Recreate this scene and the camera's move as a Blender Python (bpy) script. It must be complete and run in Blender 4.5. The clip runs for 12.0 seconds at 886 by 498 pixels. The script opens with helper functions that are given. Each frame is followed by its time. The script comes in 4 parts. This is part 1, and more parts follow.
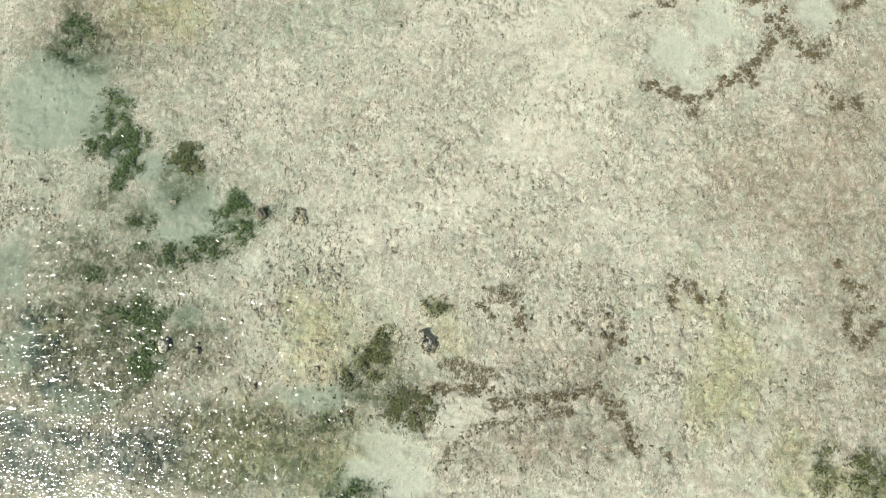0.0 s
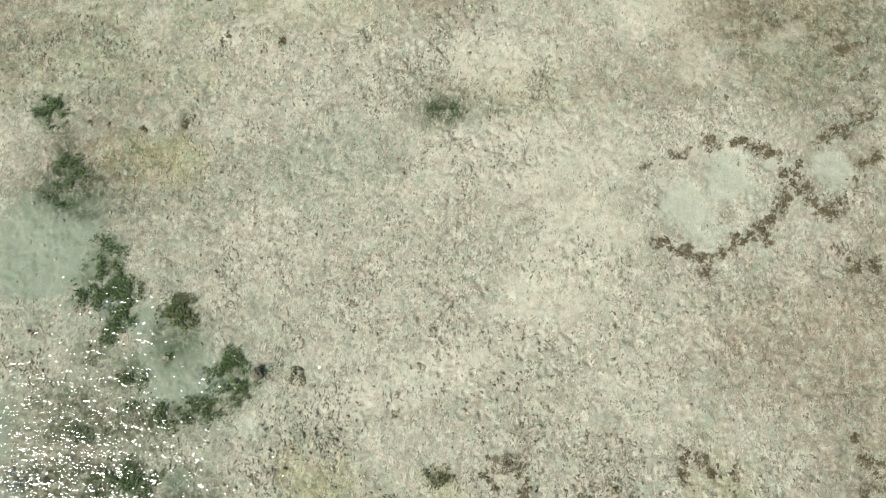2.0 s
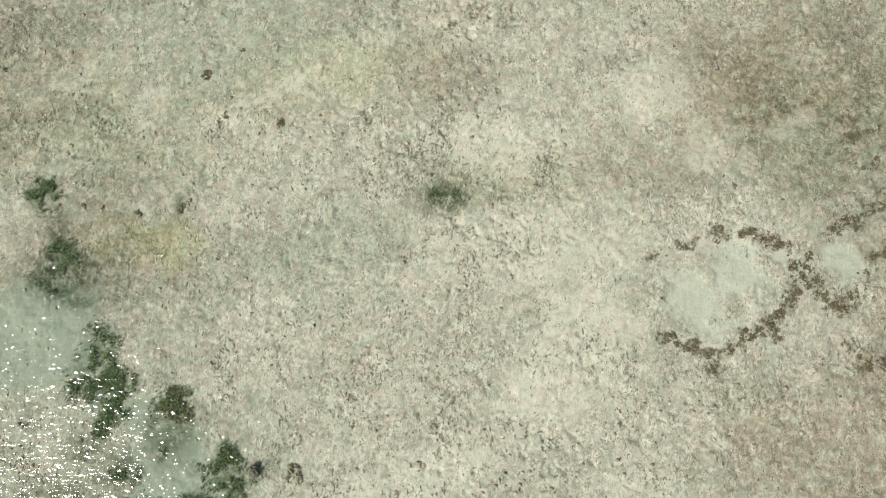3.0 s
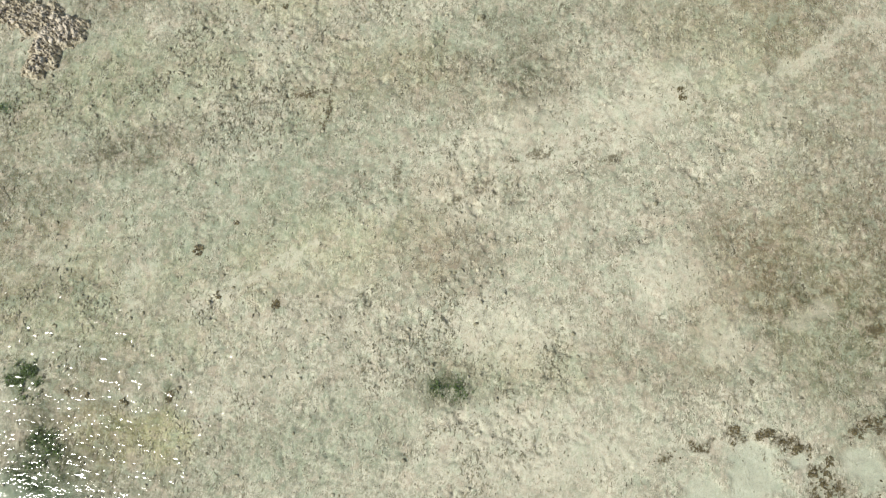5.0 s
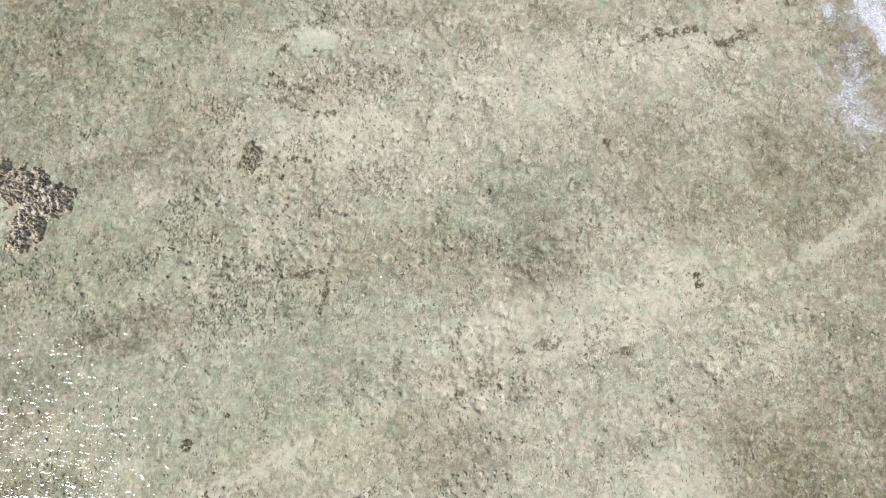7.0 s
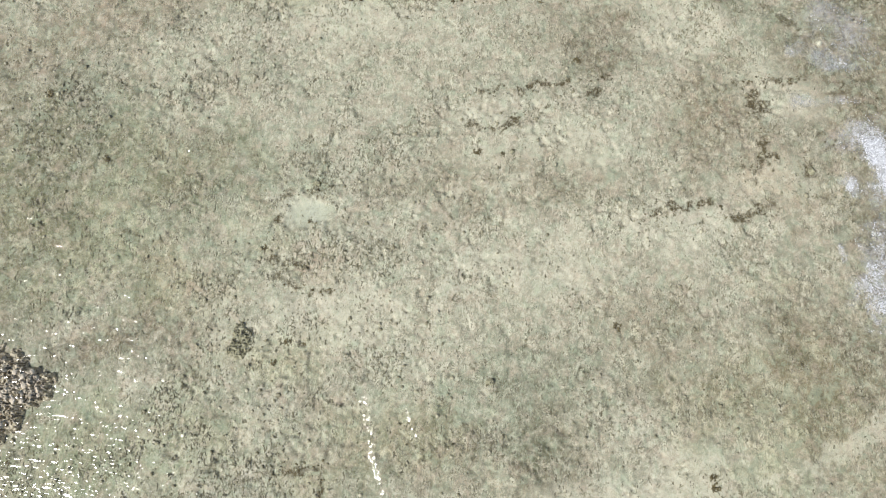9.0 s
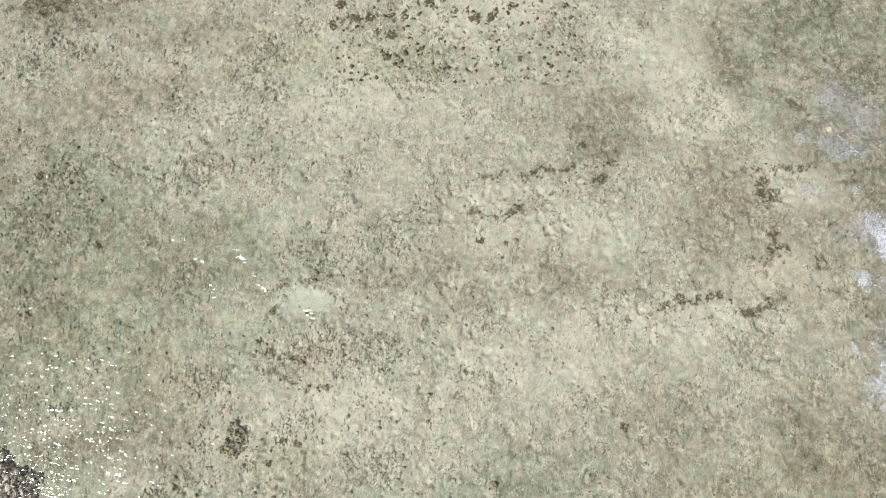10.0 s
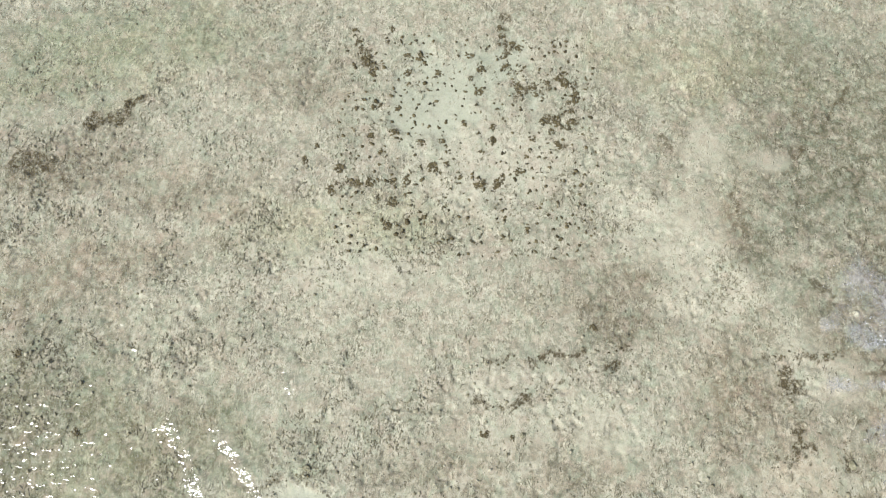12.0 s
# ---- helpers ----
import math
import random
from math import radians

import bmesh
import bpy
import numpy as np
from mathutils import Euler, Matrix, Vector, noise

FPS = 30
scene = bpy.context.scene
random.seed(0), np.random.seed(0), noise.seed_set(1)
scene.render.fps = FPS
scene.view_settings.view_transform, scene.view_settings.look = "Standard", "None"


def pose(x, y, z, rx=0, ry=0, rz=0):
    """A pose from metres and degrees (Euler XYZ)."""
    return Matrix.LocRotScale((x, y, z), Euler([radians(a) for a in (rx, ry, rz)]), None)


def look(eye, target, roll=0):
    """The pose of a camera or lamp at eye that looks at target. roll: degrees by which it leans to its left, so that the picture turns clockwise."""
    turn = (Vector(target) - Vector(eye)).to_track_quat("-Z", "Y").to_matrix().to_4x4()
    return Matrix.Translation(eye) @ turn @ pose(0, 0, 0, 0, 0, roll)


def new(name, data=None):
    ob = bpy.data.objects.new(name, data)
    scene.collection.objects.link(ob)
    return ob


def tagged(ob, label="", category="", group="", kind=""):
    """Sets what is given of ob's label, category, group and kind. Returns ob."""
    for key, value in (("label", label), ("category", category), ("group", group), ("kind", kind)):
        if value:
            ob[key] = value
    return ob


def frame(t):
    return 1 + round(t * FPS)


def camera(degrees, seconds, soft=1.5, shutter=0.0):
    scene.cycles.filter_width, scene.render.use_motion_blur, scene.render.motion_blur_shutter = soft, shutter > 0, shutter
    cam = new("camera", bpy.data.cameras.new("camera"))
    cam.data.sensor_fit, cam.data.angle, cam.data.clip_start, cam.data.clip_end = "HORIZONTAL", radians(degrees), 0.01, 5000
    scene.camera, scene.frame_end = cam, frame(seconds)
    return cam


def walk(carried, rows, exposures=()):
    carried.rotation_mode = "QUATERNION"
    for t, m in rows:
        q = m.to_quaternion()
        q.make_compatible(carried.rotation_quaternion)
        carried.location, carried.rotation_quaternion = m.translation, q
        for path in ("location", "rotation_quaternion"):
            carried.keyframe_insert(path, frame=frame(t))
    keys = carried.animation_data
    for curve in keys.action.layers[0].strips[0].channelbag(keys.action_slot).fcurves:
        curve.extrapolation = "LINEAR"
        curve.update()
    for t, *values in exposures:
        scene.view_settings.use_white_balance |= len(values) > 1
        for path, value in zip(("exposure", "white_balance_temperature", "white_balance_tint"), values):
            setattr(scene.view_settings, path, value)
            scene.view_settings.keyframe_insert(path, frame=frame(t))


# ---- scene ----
# A reef flat at low tide, seen from a small aircraft that flies 23 m above it.
cam = camera(70.0, 12.0, 1.3)
# seconds, eye, and the turn about x, y and z
ROWS = [
    (0, 0.000, 0.000, 23.000, 8.98, 2.38, 0.00),
    (0.5, -0.091, 1.238, 23.012, 9.12, 2.20, 0.11),
    (1, -0.144, 2.634, 23.054, 9.25, 2.15, 0.26),
    (1.5, -0.168, 4.143, 23.090, 9.36, 2.14, 0.40),
    (2, -0.198, 5.742, 23.115, 9.44, 2.13, 0.53),
    (2.5, -0.246, 7.386, 23.124, 9.51, 2.09, 0.68),
    (3, -0.309, 9.091, 23.118, 9.58, 2.04, 0.77),
    (5, -0.660, 15.950, 23.158, 10.08, 1.64, 1.18),
    (5.5, -0.751, 17.675, 23.151, 10.26, 1.52, 1.36),
    (6, -0.811, 19.404, 23.168, 10.40, 1.52, 1.45),
    (6.5, -0.827, 21.150, 23.147, 10.50, 1.59, 1.61),
    (7, -0.870, 22.940, 23.137, 10.46, 1.67, 1.62),
    (9, -1.091, 29.634, 23.102, 11.17, 1.73, 1.73),
    (9.5, -1.261, 31.235, 23.064, 11.49, 1.51, 1.77),
    (10, -1.386, 32.832, 23.025, 11.84, 1.36, 1.85),
    (10.5, -1.496, 34.426, 23.017, 12.14, 1.28, 1.88),
    (11, -1.557, 36.005, 22.977, 12.56, 1.27, 1.99),
    (11.5, -1.584, 37.474, 22.965, 13.20, 1.32, 2.14),
    (12, -1.645, 38.858, 22.956, 14.02, 1.38, 2.38),
]
walk(cam, [(t, pose(x, y, z, rx, ry, rz)) for t, x, y, z, rx, ry, rz in ROWS],
     exposures=[(0.0, 0.34, 6700, 6), (2.5, 0.14, 6700, 6), (5.0, 0.17, 6800, 7), (6.5, 0.15, 6820, 7), (7.0, 0.20, 6450, 14), (9.0, 0.12, 6600, 9), (12.0, 0.19, 6550, 10)])

# ---- light ----
SUN_TO = Vector((-0.74, -0.52, 1.0)).normalized()
world = bpy.data.worlds.new("sky")
scene.world = world
world.use_nodes = True
wn = world.node_tree
sky = wn.nodes.new("ShaderNodeTexSky")
sky.sky_type, sky.sun_disc = "NISHITA", False
sky.sun_elevation = math.asin(SUN_TO.z)
sky.sun_rotation = math.atan2(SUN_TO.x, SUN_TO.y)
wn.links.new(sky.outputs[0], wn.nodes["Background"].inputs[0])
wn.nodes["Background"].inputs[1].default_value = 0.11
sun = new("sun", bpy.data.lights.new("sun", "SUN"))
sun.data.energy, sun.data.angle, sun.data.color = 4.6, radians(0.53), (1.0, 0.97, 0.93)
sun.matrix_world = look(SUN_TO * 60, (0, 0, 0))

# ---- the plan: patches of the sea floor as (x, y, half width, half depth, turn) ----
SAND_B = [(-7.0, 35.4, 0.95, 0.5, 5), (-2.4, 50.8, 3.0, 2.0, 10)]
OLIVE_A = [(-3.3, -0.1, 0.8, 0.9, 0), (-0.8, 0.5, 0.9, 0.8, 0), (9.0, -0.6, 1.2, 2.3, 0), (11.1, -3.5, 1.0, 1.2, 0), (12.8, -4.6, 1.1, 0.7, 0), (-12.3, 13.2, 1.8, 0.8, 0), (-15.6, 0.0, 1.1, 1.4, 0), (-6.6, -3.6, 3.2, 1.0, 0), (-5.6, 0.6, 1.2, 1.6, 0)]
OLIVE_B = [(-6.3, 19.9, 4.1, 1.4, 10), (12.1, 18.8, 3.2, 2.5, 0), (1.3, 15.7, 1.9, 1.1, 0), (-15.0, 17.8, 4.3, 2.1, 0), (-7.6, 30.0, 2.0, 1.0, 10), (-6.4, 25.8, 1.1, 1.0, 0), (-3.4, 27.4, 2.6, 1.4, 0), (10.1, 28.5, 2.6, 2.8, 0), (-16.3, 52.3, 4.5, 1.5, 15), (7.9, 52.5, 3.2, 1.5, 0), (-6.0, 45.2, 2.8, 1.0, 0), (-17.9, 51.4, 4.0, 1.2, 15), (-14.5, 35.0, 4.5, 3.0, 10), (-14.0, 26.5, 4.5, 1.6, 15)]
BROWN_A = [(10.9, 5.6, 1.9, 1.8, 0), (13.8, 7.6, 1.4, 2.6, 0), (3.4, -0.6, 1.8, 1.2, 0), (2.5, -3.3, 2.5, 1.1, 0), (12.1, -1.6, 1.7, 1.7, 0), (-13.9, 0.2, 1.5, 1.0, 0), (-6.7, -2.0, 2.5, 1.2, 0), (10.5, 19.4, 2.6, 2.6, 30), (12.6, 16.1, 1.9, 2.1, 0), (2.0, 26.8, 1.5, 2.2, 0), (-14.0, 30.2, 3.0, 1.2, 15), (13.7, 30.7, 2.2, 2.2, 0), (-13.5, 23.8, 2.2, 1.0, 15), (-0.7, 19.4, 1.4, 1.0, 20), (6.5, 16.0, 2.6, 1.2, 0), (5.4, 31.1, 2.4, 1.8, 0), (8.3, 29.2, 2.2, 1.2, 0)]
BROWN_C = [(-13.5, -1.8, 5.0, 3.6, 0), (13.1, 21.5, 2.2, 1.8, 25), (-14.5, 13.0, 3.5, 2.5, 0), (12.0, 29.5, 3.0, 2.5, 0), (14.3, 44.0, 2.6, 4.0, 0), (14.5, 22.0, 3.2, 9.0, 0), (15.0, 40.0, 3.5, 14.0, 0), (-18.5, 21.0, 3.2, 4.5, 0), (-19.0, 37.0, 4.0, 8.0, 0), (14.5, 3.0, 2.5, 7.0, 0), (-17.5, -2.0, 3.5, 4.5, 0)]
BROWN_B = [(8.0, 39.3, 1.7, 2.5, 0), (3.8, 42.3, 2.4, 1.3, 0), (-1.2, 36.6, 2.6, 1.0, 0), (-11.9, 37.1, 3.3, 1.4, 0), (11.4, 32.0, 1.8, 1.8, 0), (-2.2, 26.9, 4.0, 1.1, 0), (-14.9, 43.0, 2.8, 0.9, 20), (8.8, 45.4, 0.8, 1.3, 20), (11.7, 49.4, 2.8, 4.1, 0), (12.5, 42.5, 1.6, 1.9, 0), (-17.6, 47.3, 2.2, 1.2, 15), (4.5, 43.7, 2.0, 1.0, 0), (2.2, 37.3, 3.2, 1.2, 0), (-8.2, 51.4, 2.5, 1.2, 0), (-13.2, 46.8, 2.9, 1.2, 0), (7.7, 47.9, 1.7, 2.6, 0), (-13.0, 37.7, 2.5, 1.0, 0)]
PALE_A = [(3.2, 8.5, 1.1, 0.5, 35), (1.1, 6.6, 3.8, 0.9, 25), (-2.7, 4.5, 4.2, 0.7, 15), (1.6, 13.0, 3.3, 1.4, 0), (4.6, 10.4, 1.9, 1.4, 0), (-0.2, -2.4, 1.4, 0.8, 0), (12.9, 28.1, 2.0, 0.13, 33), (3.2, 23.8, 2.2, 0.16, 17), (-0.1, 21.9, 1.9, 0.4, 35), (6.3, 25.9, 2.3, 0.9, 30), (7.1, 19.5, 1.8, 1.2, 0), (0.6, 16.8, 2.4, 1.2, 0), (8.2, 17.0, 0.4, 0.9, 0)]
PALE_B = [(7.5, 35.4, 1.3, 0.7, 0), (-0.1, 33.4, 1.9, 0.7, 5), (10.7, 36.9, 1.2, 0.9, 0), (11.1, 40.6, 1.2, 0.9, 0), (12.0, 17.9, 1.0, 0.4, 20), (-6.5, 31.5, 3.1, 1.2, 10), (1.1, 38.5, 2.8, 0.8, 15), (2.6, 33.7, 1.2, 1.1, 0), (6.6, 43.0, 1.5, 1.0, 0), (3.7, 38.3, 1.3, 0.9, 0), (-0.8, 48.1, 3.1, 1.9, 0), (5.4, 45.5, 2.3, 1.4, -30), (10.1, 40.8, 1.0, 1.2, 0), (0.2, 39.6, 2.2, 0.8, 15), (7.3, 45.6, 0.8, 1.6, 0)]
ROUGH_A = [(3.4, -0.0, 7.6, 3.4, 10), (1.9, 4.9, 5.2, 1.5, 10), (10.9, 8.0, 4.1, 1.2, 10), (12.7, -2.0, 2.3, 2.9, 10), (-5.6, 1.2, 3.1, 2.5, 10), (-8.6, 17.0, 2.7, 1.8, 10), (-7.8, 27.1, 6.7, 2.7, 10), (6.2, 23.3, 5.2, 1.3, 10), (-1.1, 22.1, 3.2, 1.3, 10), (11.8, 23.4, 2.7, 1.9, 10), (-0.0, 17.6, 3.0, 3.0, 10), (10.7, 14.4, 3.3, 1.2, 10)]
ROUGH_B = [(-6.6, 33.2, 4.7, 3.2, 10), (1.5, 39.6, 3.9, 1.7, 10), (9.9, 38.6, 1.5, 3.0, 10), (5.7, 35.7, 3.3, 1.3, 10), (-13.0, 40.6, 6.8, 1.8, 10), (5.5, 28.7, 3.0, 1.6, 10), (-17.4, 47.4, 2.7, 1.8, 10), (-7.3, 45.8, 4.4, 2.2, 10), (3.3, 48.0, 1.7, 2.6, 10), (-3.8, 37.5, 4.0, 1.6, 10), (8.0, 36.0, 3.8, 1.3, 10)]
STAIN = [(-17.2, 48.4, 3.0, 0.6, 22), (-17.8, 47.0, 1.6, 0.8, 10), (8.8, 45.6, 0.6, 1.3, 20), (11.5, 50.0, 0.6, 1.8, -30), (12.5, 47.5, 1.6, 0.4, 30), (11.0, 46.3, 0.4, 1.5, 20), (12.8, 42.3, 1.2, 1.4, 0), (2.0, 26.8, 1.2, 1.8, 0), (10.3, 19.2, 1.3, 1.9, 30), (-14.2, 30.3, 2.4, 0.5, 15), (5.0, 43.8, 1.4, 0.6, 10), (-13.5, 23.8, 1.6, 0.6, 15), (12.6, 31.0, 1.6, 0.9, -30), (10.5, 31.2, 0.5, 1.5, 20), (14.0, 44.5, 1.5, 2.5, 0)]
MOSS = [(-12.0, 2.5, 5.0, 2.6, 15), (-13.5, -0.5, 6.0, 4.5, 0), (-5.8, -3.4, 4.0, 2.2, 10), (-15.5, 8.5, 4.5, 4.5, 0), (-11.0, 5.0, 4.0, 2.0, 15), (-15.5, 26.0, 5.5, 4.0, 15), (-10.0, 21.5, 6.0, 2.2, 15), (-16.0, 36.0, 6.0, 4.5, 10), (-6.0, 24.0, 4.0, 1.6, 20), (-15.0, 17.0, 4.0, 2.5, 10), (13.5, 17.5, 3.0, 2.5, 0), (12.5, 49.0, 3.5, 6.0, 0), (-6.0, 13.0, 5.0, 1.5, 15), (0.5, 29.0, 4.0, 1.4, 15)]
WATER = 0.24
# rims of pools and clefts, as broken lines, and single tufts of seaweed
SAND_A = [(-3.0, -3.5, 1.5, 1.0, 0), (-3.8, -4.2, 1.39, 0.8, 0), (-2.2, -4.5, 0.99, 0.79, 0), (-8.1, 3.2, 1.03, 0.47, 15), (8.0, 11.2, 1.27, 1.31, 0), (9.4, 11.8, 1.37, 1.05, 25), (13.3, 12.6, 0.67, 0.88, 20), (11.1, 12.9, 0.46, 0.34, 0), (8.5, 10.0, 0.84, 0.42, 0)]
SILT = [(-16.2, 10.1, 2.18, 1.83, 0), (-16.9, 8.5, 1.36, 1.02, 0), (-10.7, 5.7, 1.35, 0.98, 0), (-12.0, 6.9, 0.71, 0.56, 0), (-10.4, 4.3, 1.52, 0.43, 10), (-10.4, 1.2, 0.64, 0.42, 0), (-16.6, -0.0, 0.97, 0.97, 0), (-14.3, -2.0, 1.26, 0.63, 0), (-5.5, -1.7, 1.22, 0.37, 0), (-17.2, 2.9, 0.66, 1.32, 0), (-14.9, -1.5, 0.95, 0.42, 0)]
WEED_A = [(-15.7, 12.4, 0.6, 0.56, 0), (-13.6, 9.1, 0.45, 0.77, 10), (-14.2, 8.2, 0.59, 0.36, 0), (-14.6, 7.7, 0.31, 0.31, 0), (-13.5, 7.8, 0.9, 0.58, 0), (-13.2, 7.4, 0.67, 0.67, 0), (-13.4, 6.5, 0.31, 0.44, 0), (-12.5, 7.7, 0.31, 0.22, 0), (-10.9, 7.2, 0.42, 0.42, 0), (-8.8, 5.4, 0.39, 0.39, 0), (-8.9, 4.8, 0.6, 0.52, 0), (-8.3, 4.5, 0.77, 0.32, 30), (-9.0, 4.0, 0.9, 0.41, 25), (-10.0, 3.6, 0.95, 0.41, 10), (-10.9, 3.4, 0.82, 0.39, 10), (-11.1, 5.5, 0.15, 0.26, -20), (-15.9, 11.4, 0.97, 0.21, -25), (-12.3, 3.8, 0.35, 0.17, 0)]
WEED_B = [(-12.2, 1.4, 0.94, 0.47, 0), (-12.4, 0.6, 0.89, 0.68, 0), (-11.8, -0.4, 0.68, 0.55, 0), (-4.2, -4.8, 0.95, 0.4, 0), (-4.9, -2.4, 0.73, 0.32, 10), (-3.8, -1.7, 0.53, 0.2, 0), (-13.8, 2.8, 1.0, 0.28, 0), (-12.4, 4.8, 0.44, 0.35, 0), (-16.7, 14.9, 0.4, 0.49, 0), (-15.7, 12.4, 0.37, 0.44, 0), (-1.1, 15.0, 0.64, 0.38, 0), (-18.7, 25.5, 0.41, 0.2, 0), (-16.7, 14.9, 0.55, 0.55, 0)]
TURF_A = [(-13.6, 3.1, 2.93, 0.78, 0), (-15.2, 3.8, 1.31, 0.7, 0), (-12.7, 4.9, 0.66, 0.66, 0), (-13.8, 5.7, 0.57, 0.57, 0), (-10.4, 0.6, 1.16, 0.95, 0), (-9.6, -0.5, 0.63, 0.46, 0), (-14.3, 1.3, 1.94, 0.97, 0), (-14.1, -0.0, 2.34, 1.07, 0), (-13.2, -1.3, 1.9, 0.74, 0), (-7.9, -3.0, 3.06, 0.78, 0), (-8.6, -4.3, 2.64, 0.91, 0), (-6.2, -4.0, 1.21, 1.21, 0), (-5.5, -2.9, 1.22, 0.61, 0), (-3.1, -1.4, 1.42, 0.69, 0), (-3.9, -0.7, 0.98, 0.49, 0), (-8.7, -2.4, 2.27, 0.54, 0)]
TURF_B = [(-15.9, 13.1, 0.4, 1.32, 0), (-15.9, 11.6, 0.78, 0.35, 0), (-11.2, 14.6, 0.26, 0.39, 0), (-1.2, 14.9, 1.06, 0.55, 0), (-10.8, 6.3, 0.88, 0.99, 0), (-15.2, 11.8, 1.39, 0.92, 0)]
WEED_OLIVE = [(-3.3, -0.1, 0.61, 0.66, 0), (-4.0, -1.1, 0.69, 0.45, 0), (13.7, -4.4, 0.63, 0.74, 0), (12.0, -4.2, 0.34, 0.75, 0), (-10.9, 7.1, 0.57, 0.57, 0), (-1.1, 1.5, 0.49, 0.25, 0), (-2.2, -2.1, 0.68, 0.48, 0)]
MATS = [(-1.9, -2.3, 0.48, 0.56, 0), (-1.3, -1.4, 0.73, 0.24, 10), (-0.2, -1.4, 0.88, 0.2, 0), (0.2, -0.9, 0.72, 0.32, 0), (-0.6, -0.6, 0.53, 0.2, 0), (1.0, -1.9, 0.4, 0.18, 0), (5.0, -2.1, 0.39, 0.31, 0), (4.7, -1.7, 0.27, 0.24, 0), (14.2, 0.6, 0.31, 0.42, 0), (13.7, 0.1, 0.27, 0.23, 0), (5.5, 0.6, 0.16, 0.4, 0), (5.0, 0.1, 0.36, 0.36, 0), (7.2, 1.9, 0.18, 0.48, -10), (1.2, 2.0, 0.57, 0.24, 0), (-18.4, 47.3, 1.36, 0.5, 5), (-17.3, 46.8, 0.77, 0.36, 0), (-16.3, 49.3, 0.6, 0.18, 35)]
# darker bluish patches: deeper water, and sky reflection put into the floor's colour
DEEP_AND_SKY = [(-15.5, -0.1, 0.73, 0.6, 0), (-15.1, -1.1, 0.98, 0.64, 0), (-16.5, -2.8, 1.1, 0.55, 0), (-14.3, -3.2, 1.46, 0.5, 0), (-13.4, 7.4, 0.58, 0.62, 0), (-16.1, -4.2, 1.46, 0.83, 0), (-12.2, -3.6, 1.86, 0.83, 0), (-16.2, 1.2, 0.86, 0.43, 0)]
EDGES_SOUTH = [
    [(-1.6, -2.64), (-1.88, -1.67), (-0.8, -1.51), (0.37, -1.43)],
    [(0.41, -1.47), (0.96, -1.97), (1.76, -1.74), (2.59, -1.85), (3.47, -1.46)],
    [(3.47, -1.46), (4.5, -1.46), (5.03, -2.11), (5.44, -2.46)],
    [(5.47, -2.61), (5.67, -3.33), (6.63, -3.63)],
    [(0.73, 1.99), (1.26, 2.11), (1.58, 1.7)],
    [(1.91, 1.78), (1.94, 1.25), (1.57, 0.8), (2.17, 0.52)],
    [(3.83, 0.96), (4.62, 0.56), (5.45, 0.32)],
    [(4.6, 1.24), (5.06, 0.72)],
    [(8.02, 2.24), (8.27, 1.72)],
    [(13.28, 3.03), (13.45, 2.34), (13.85, 2.02), (13.99, 1.42)],
    [(13.46, 1.22), (13.28, 0.59), (13.78, 0.12)],
    [(13.91, 0.27), (14.3, 0.67), (14.64, 0.98)],
    [(7.23, 2.45), (7.26, 1.56)]]
EDGES_THIN = [
    [(-1.0, -4.17), (-0.64, -3.41), (0.4, -2.71), (1.35, -2.51), (2.54, -2.32), (3.57, -2.08)],
    [(6.95, -0.43), (7.36, -0.98)],
    [(10.78, -1.4), (11.24, -0.63)],
    [(9.0, 1.96), (8.89, 0.91)],
    [(1.42, -3.32), (1.91, -4.11)],
    [(-5.68, -0.89), (-5.38, -1.44), (-4.68, -1.44)],
    [(13.43, 9.68), (13.98, 9.02), (14.79, 8.9)],
    [(6.07, 12.61), (7.17, 13.05), (8.04, 13.27)]]
EDGES_POOL = [
    [(8.74, 13.58), (9.99, 13.7), (10.98, 13.26)],
    [(12.01, 12.46), (11.34, 11.38), (10.6, 10.49), (9.59, 9.75), (8.69, 9.28), (7.78, 9.42), (6.79, 9.79)],
    [(12.21, 12.32), (12.53, 11.18), (13.0, 10.86), (13.88, 11.75), (14.42, 12.69), (15.03, 13.32)],
    [(11.93, 12.42), (11.85, 13.06), (11.02, 13.21)],
    [(8.31, 9.28), (8.6, 8.58)],
    [(12.94, 13.74), (13.62, 14.08), (14.41, 14.38), (15.05, 15.14)],
    [(13.96, 17.35), (14.8, 17.57)],
    [(13.32, 9.51), (13.65, 8.89), (14.41, 9.09)],
    [(14.37, 16.09), (15.0, 16.31)],
    [(11.44, 12.56), (11.94, 11.86), (12.67, 11.06), (13.34, 11.43)],
    [(14.32, 14.29), (14.97, 14.76)],
    [(11.28, 11.04), (11.77, 11.62)],
    [(9.47, 10.02), (10.69, 9.95)]]
EDGES_NORTH = [
    [(-0.34, 54.31), (-0.08, 52.45), (0.35, 51.15)],
    [(0.35, 50.95), (0.93, 51.26), (1.52, 51.68), (2.42, 51.6)],
    [(2.37, 51.6), (2.23, 50.51), (2.31, 49.63), (1.47, 50.0)],
    [(1.52, 49.18), (2.0, 48.9)],
    [(-6.54, 53.43), (-5.89, 52.92), (-5.65, 52.0)],
    [(-16.96, 49.09), (-15.87, 49.46), (-15.07, 50.28)],
    [(-6.82, 46.62), (-6.41, 47.0), (-5.8, 47.02)],
    [(-1.34, 47.25), (-0.73, 47.27), (-0.17, 47.1)]]
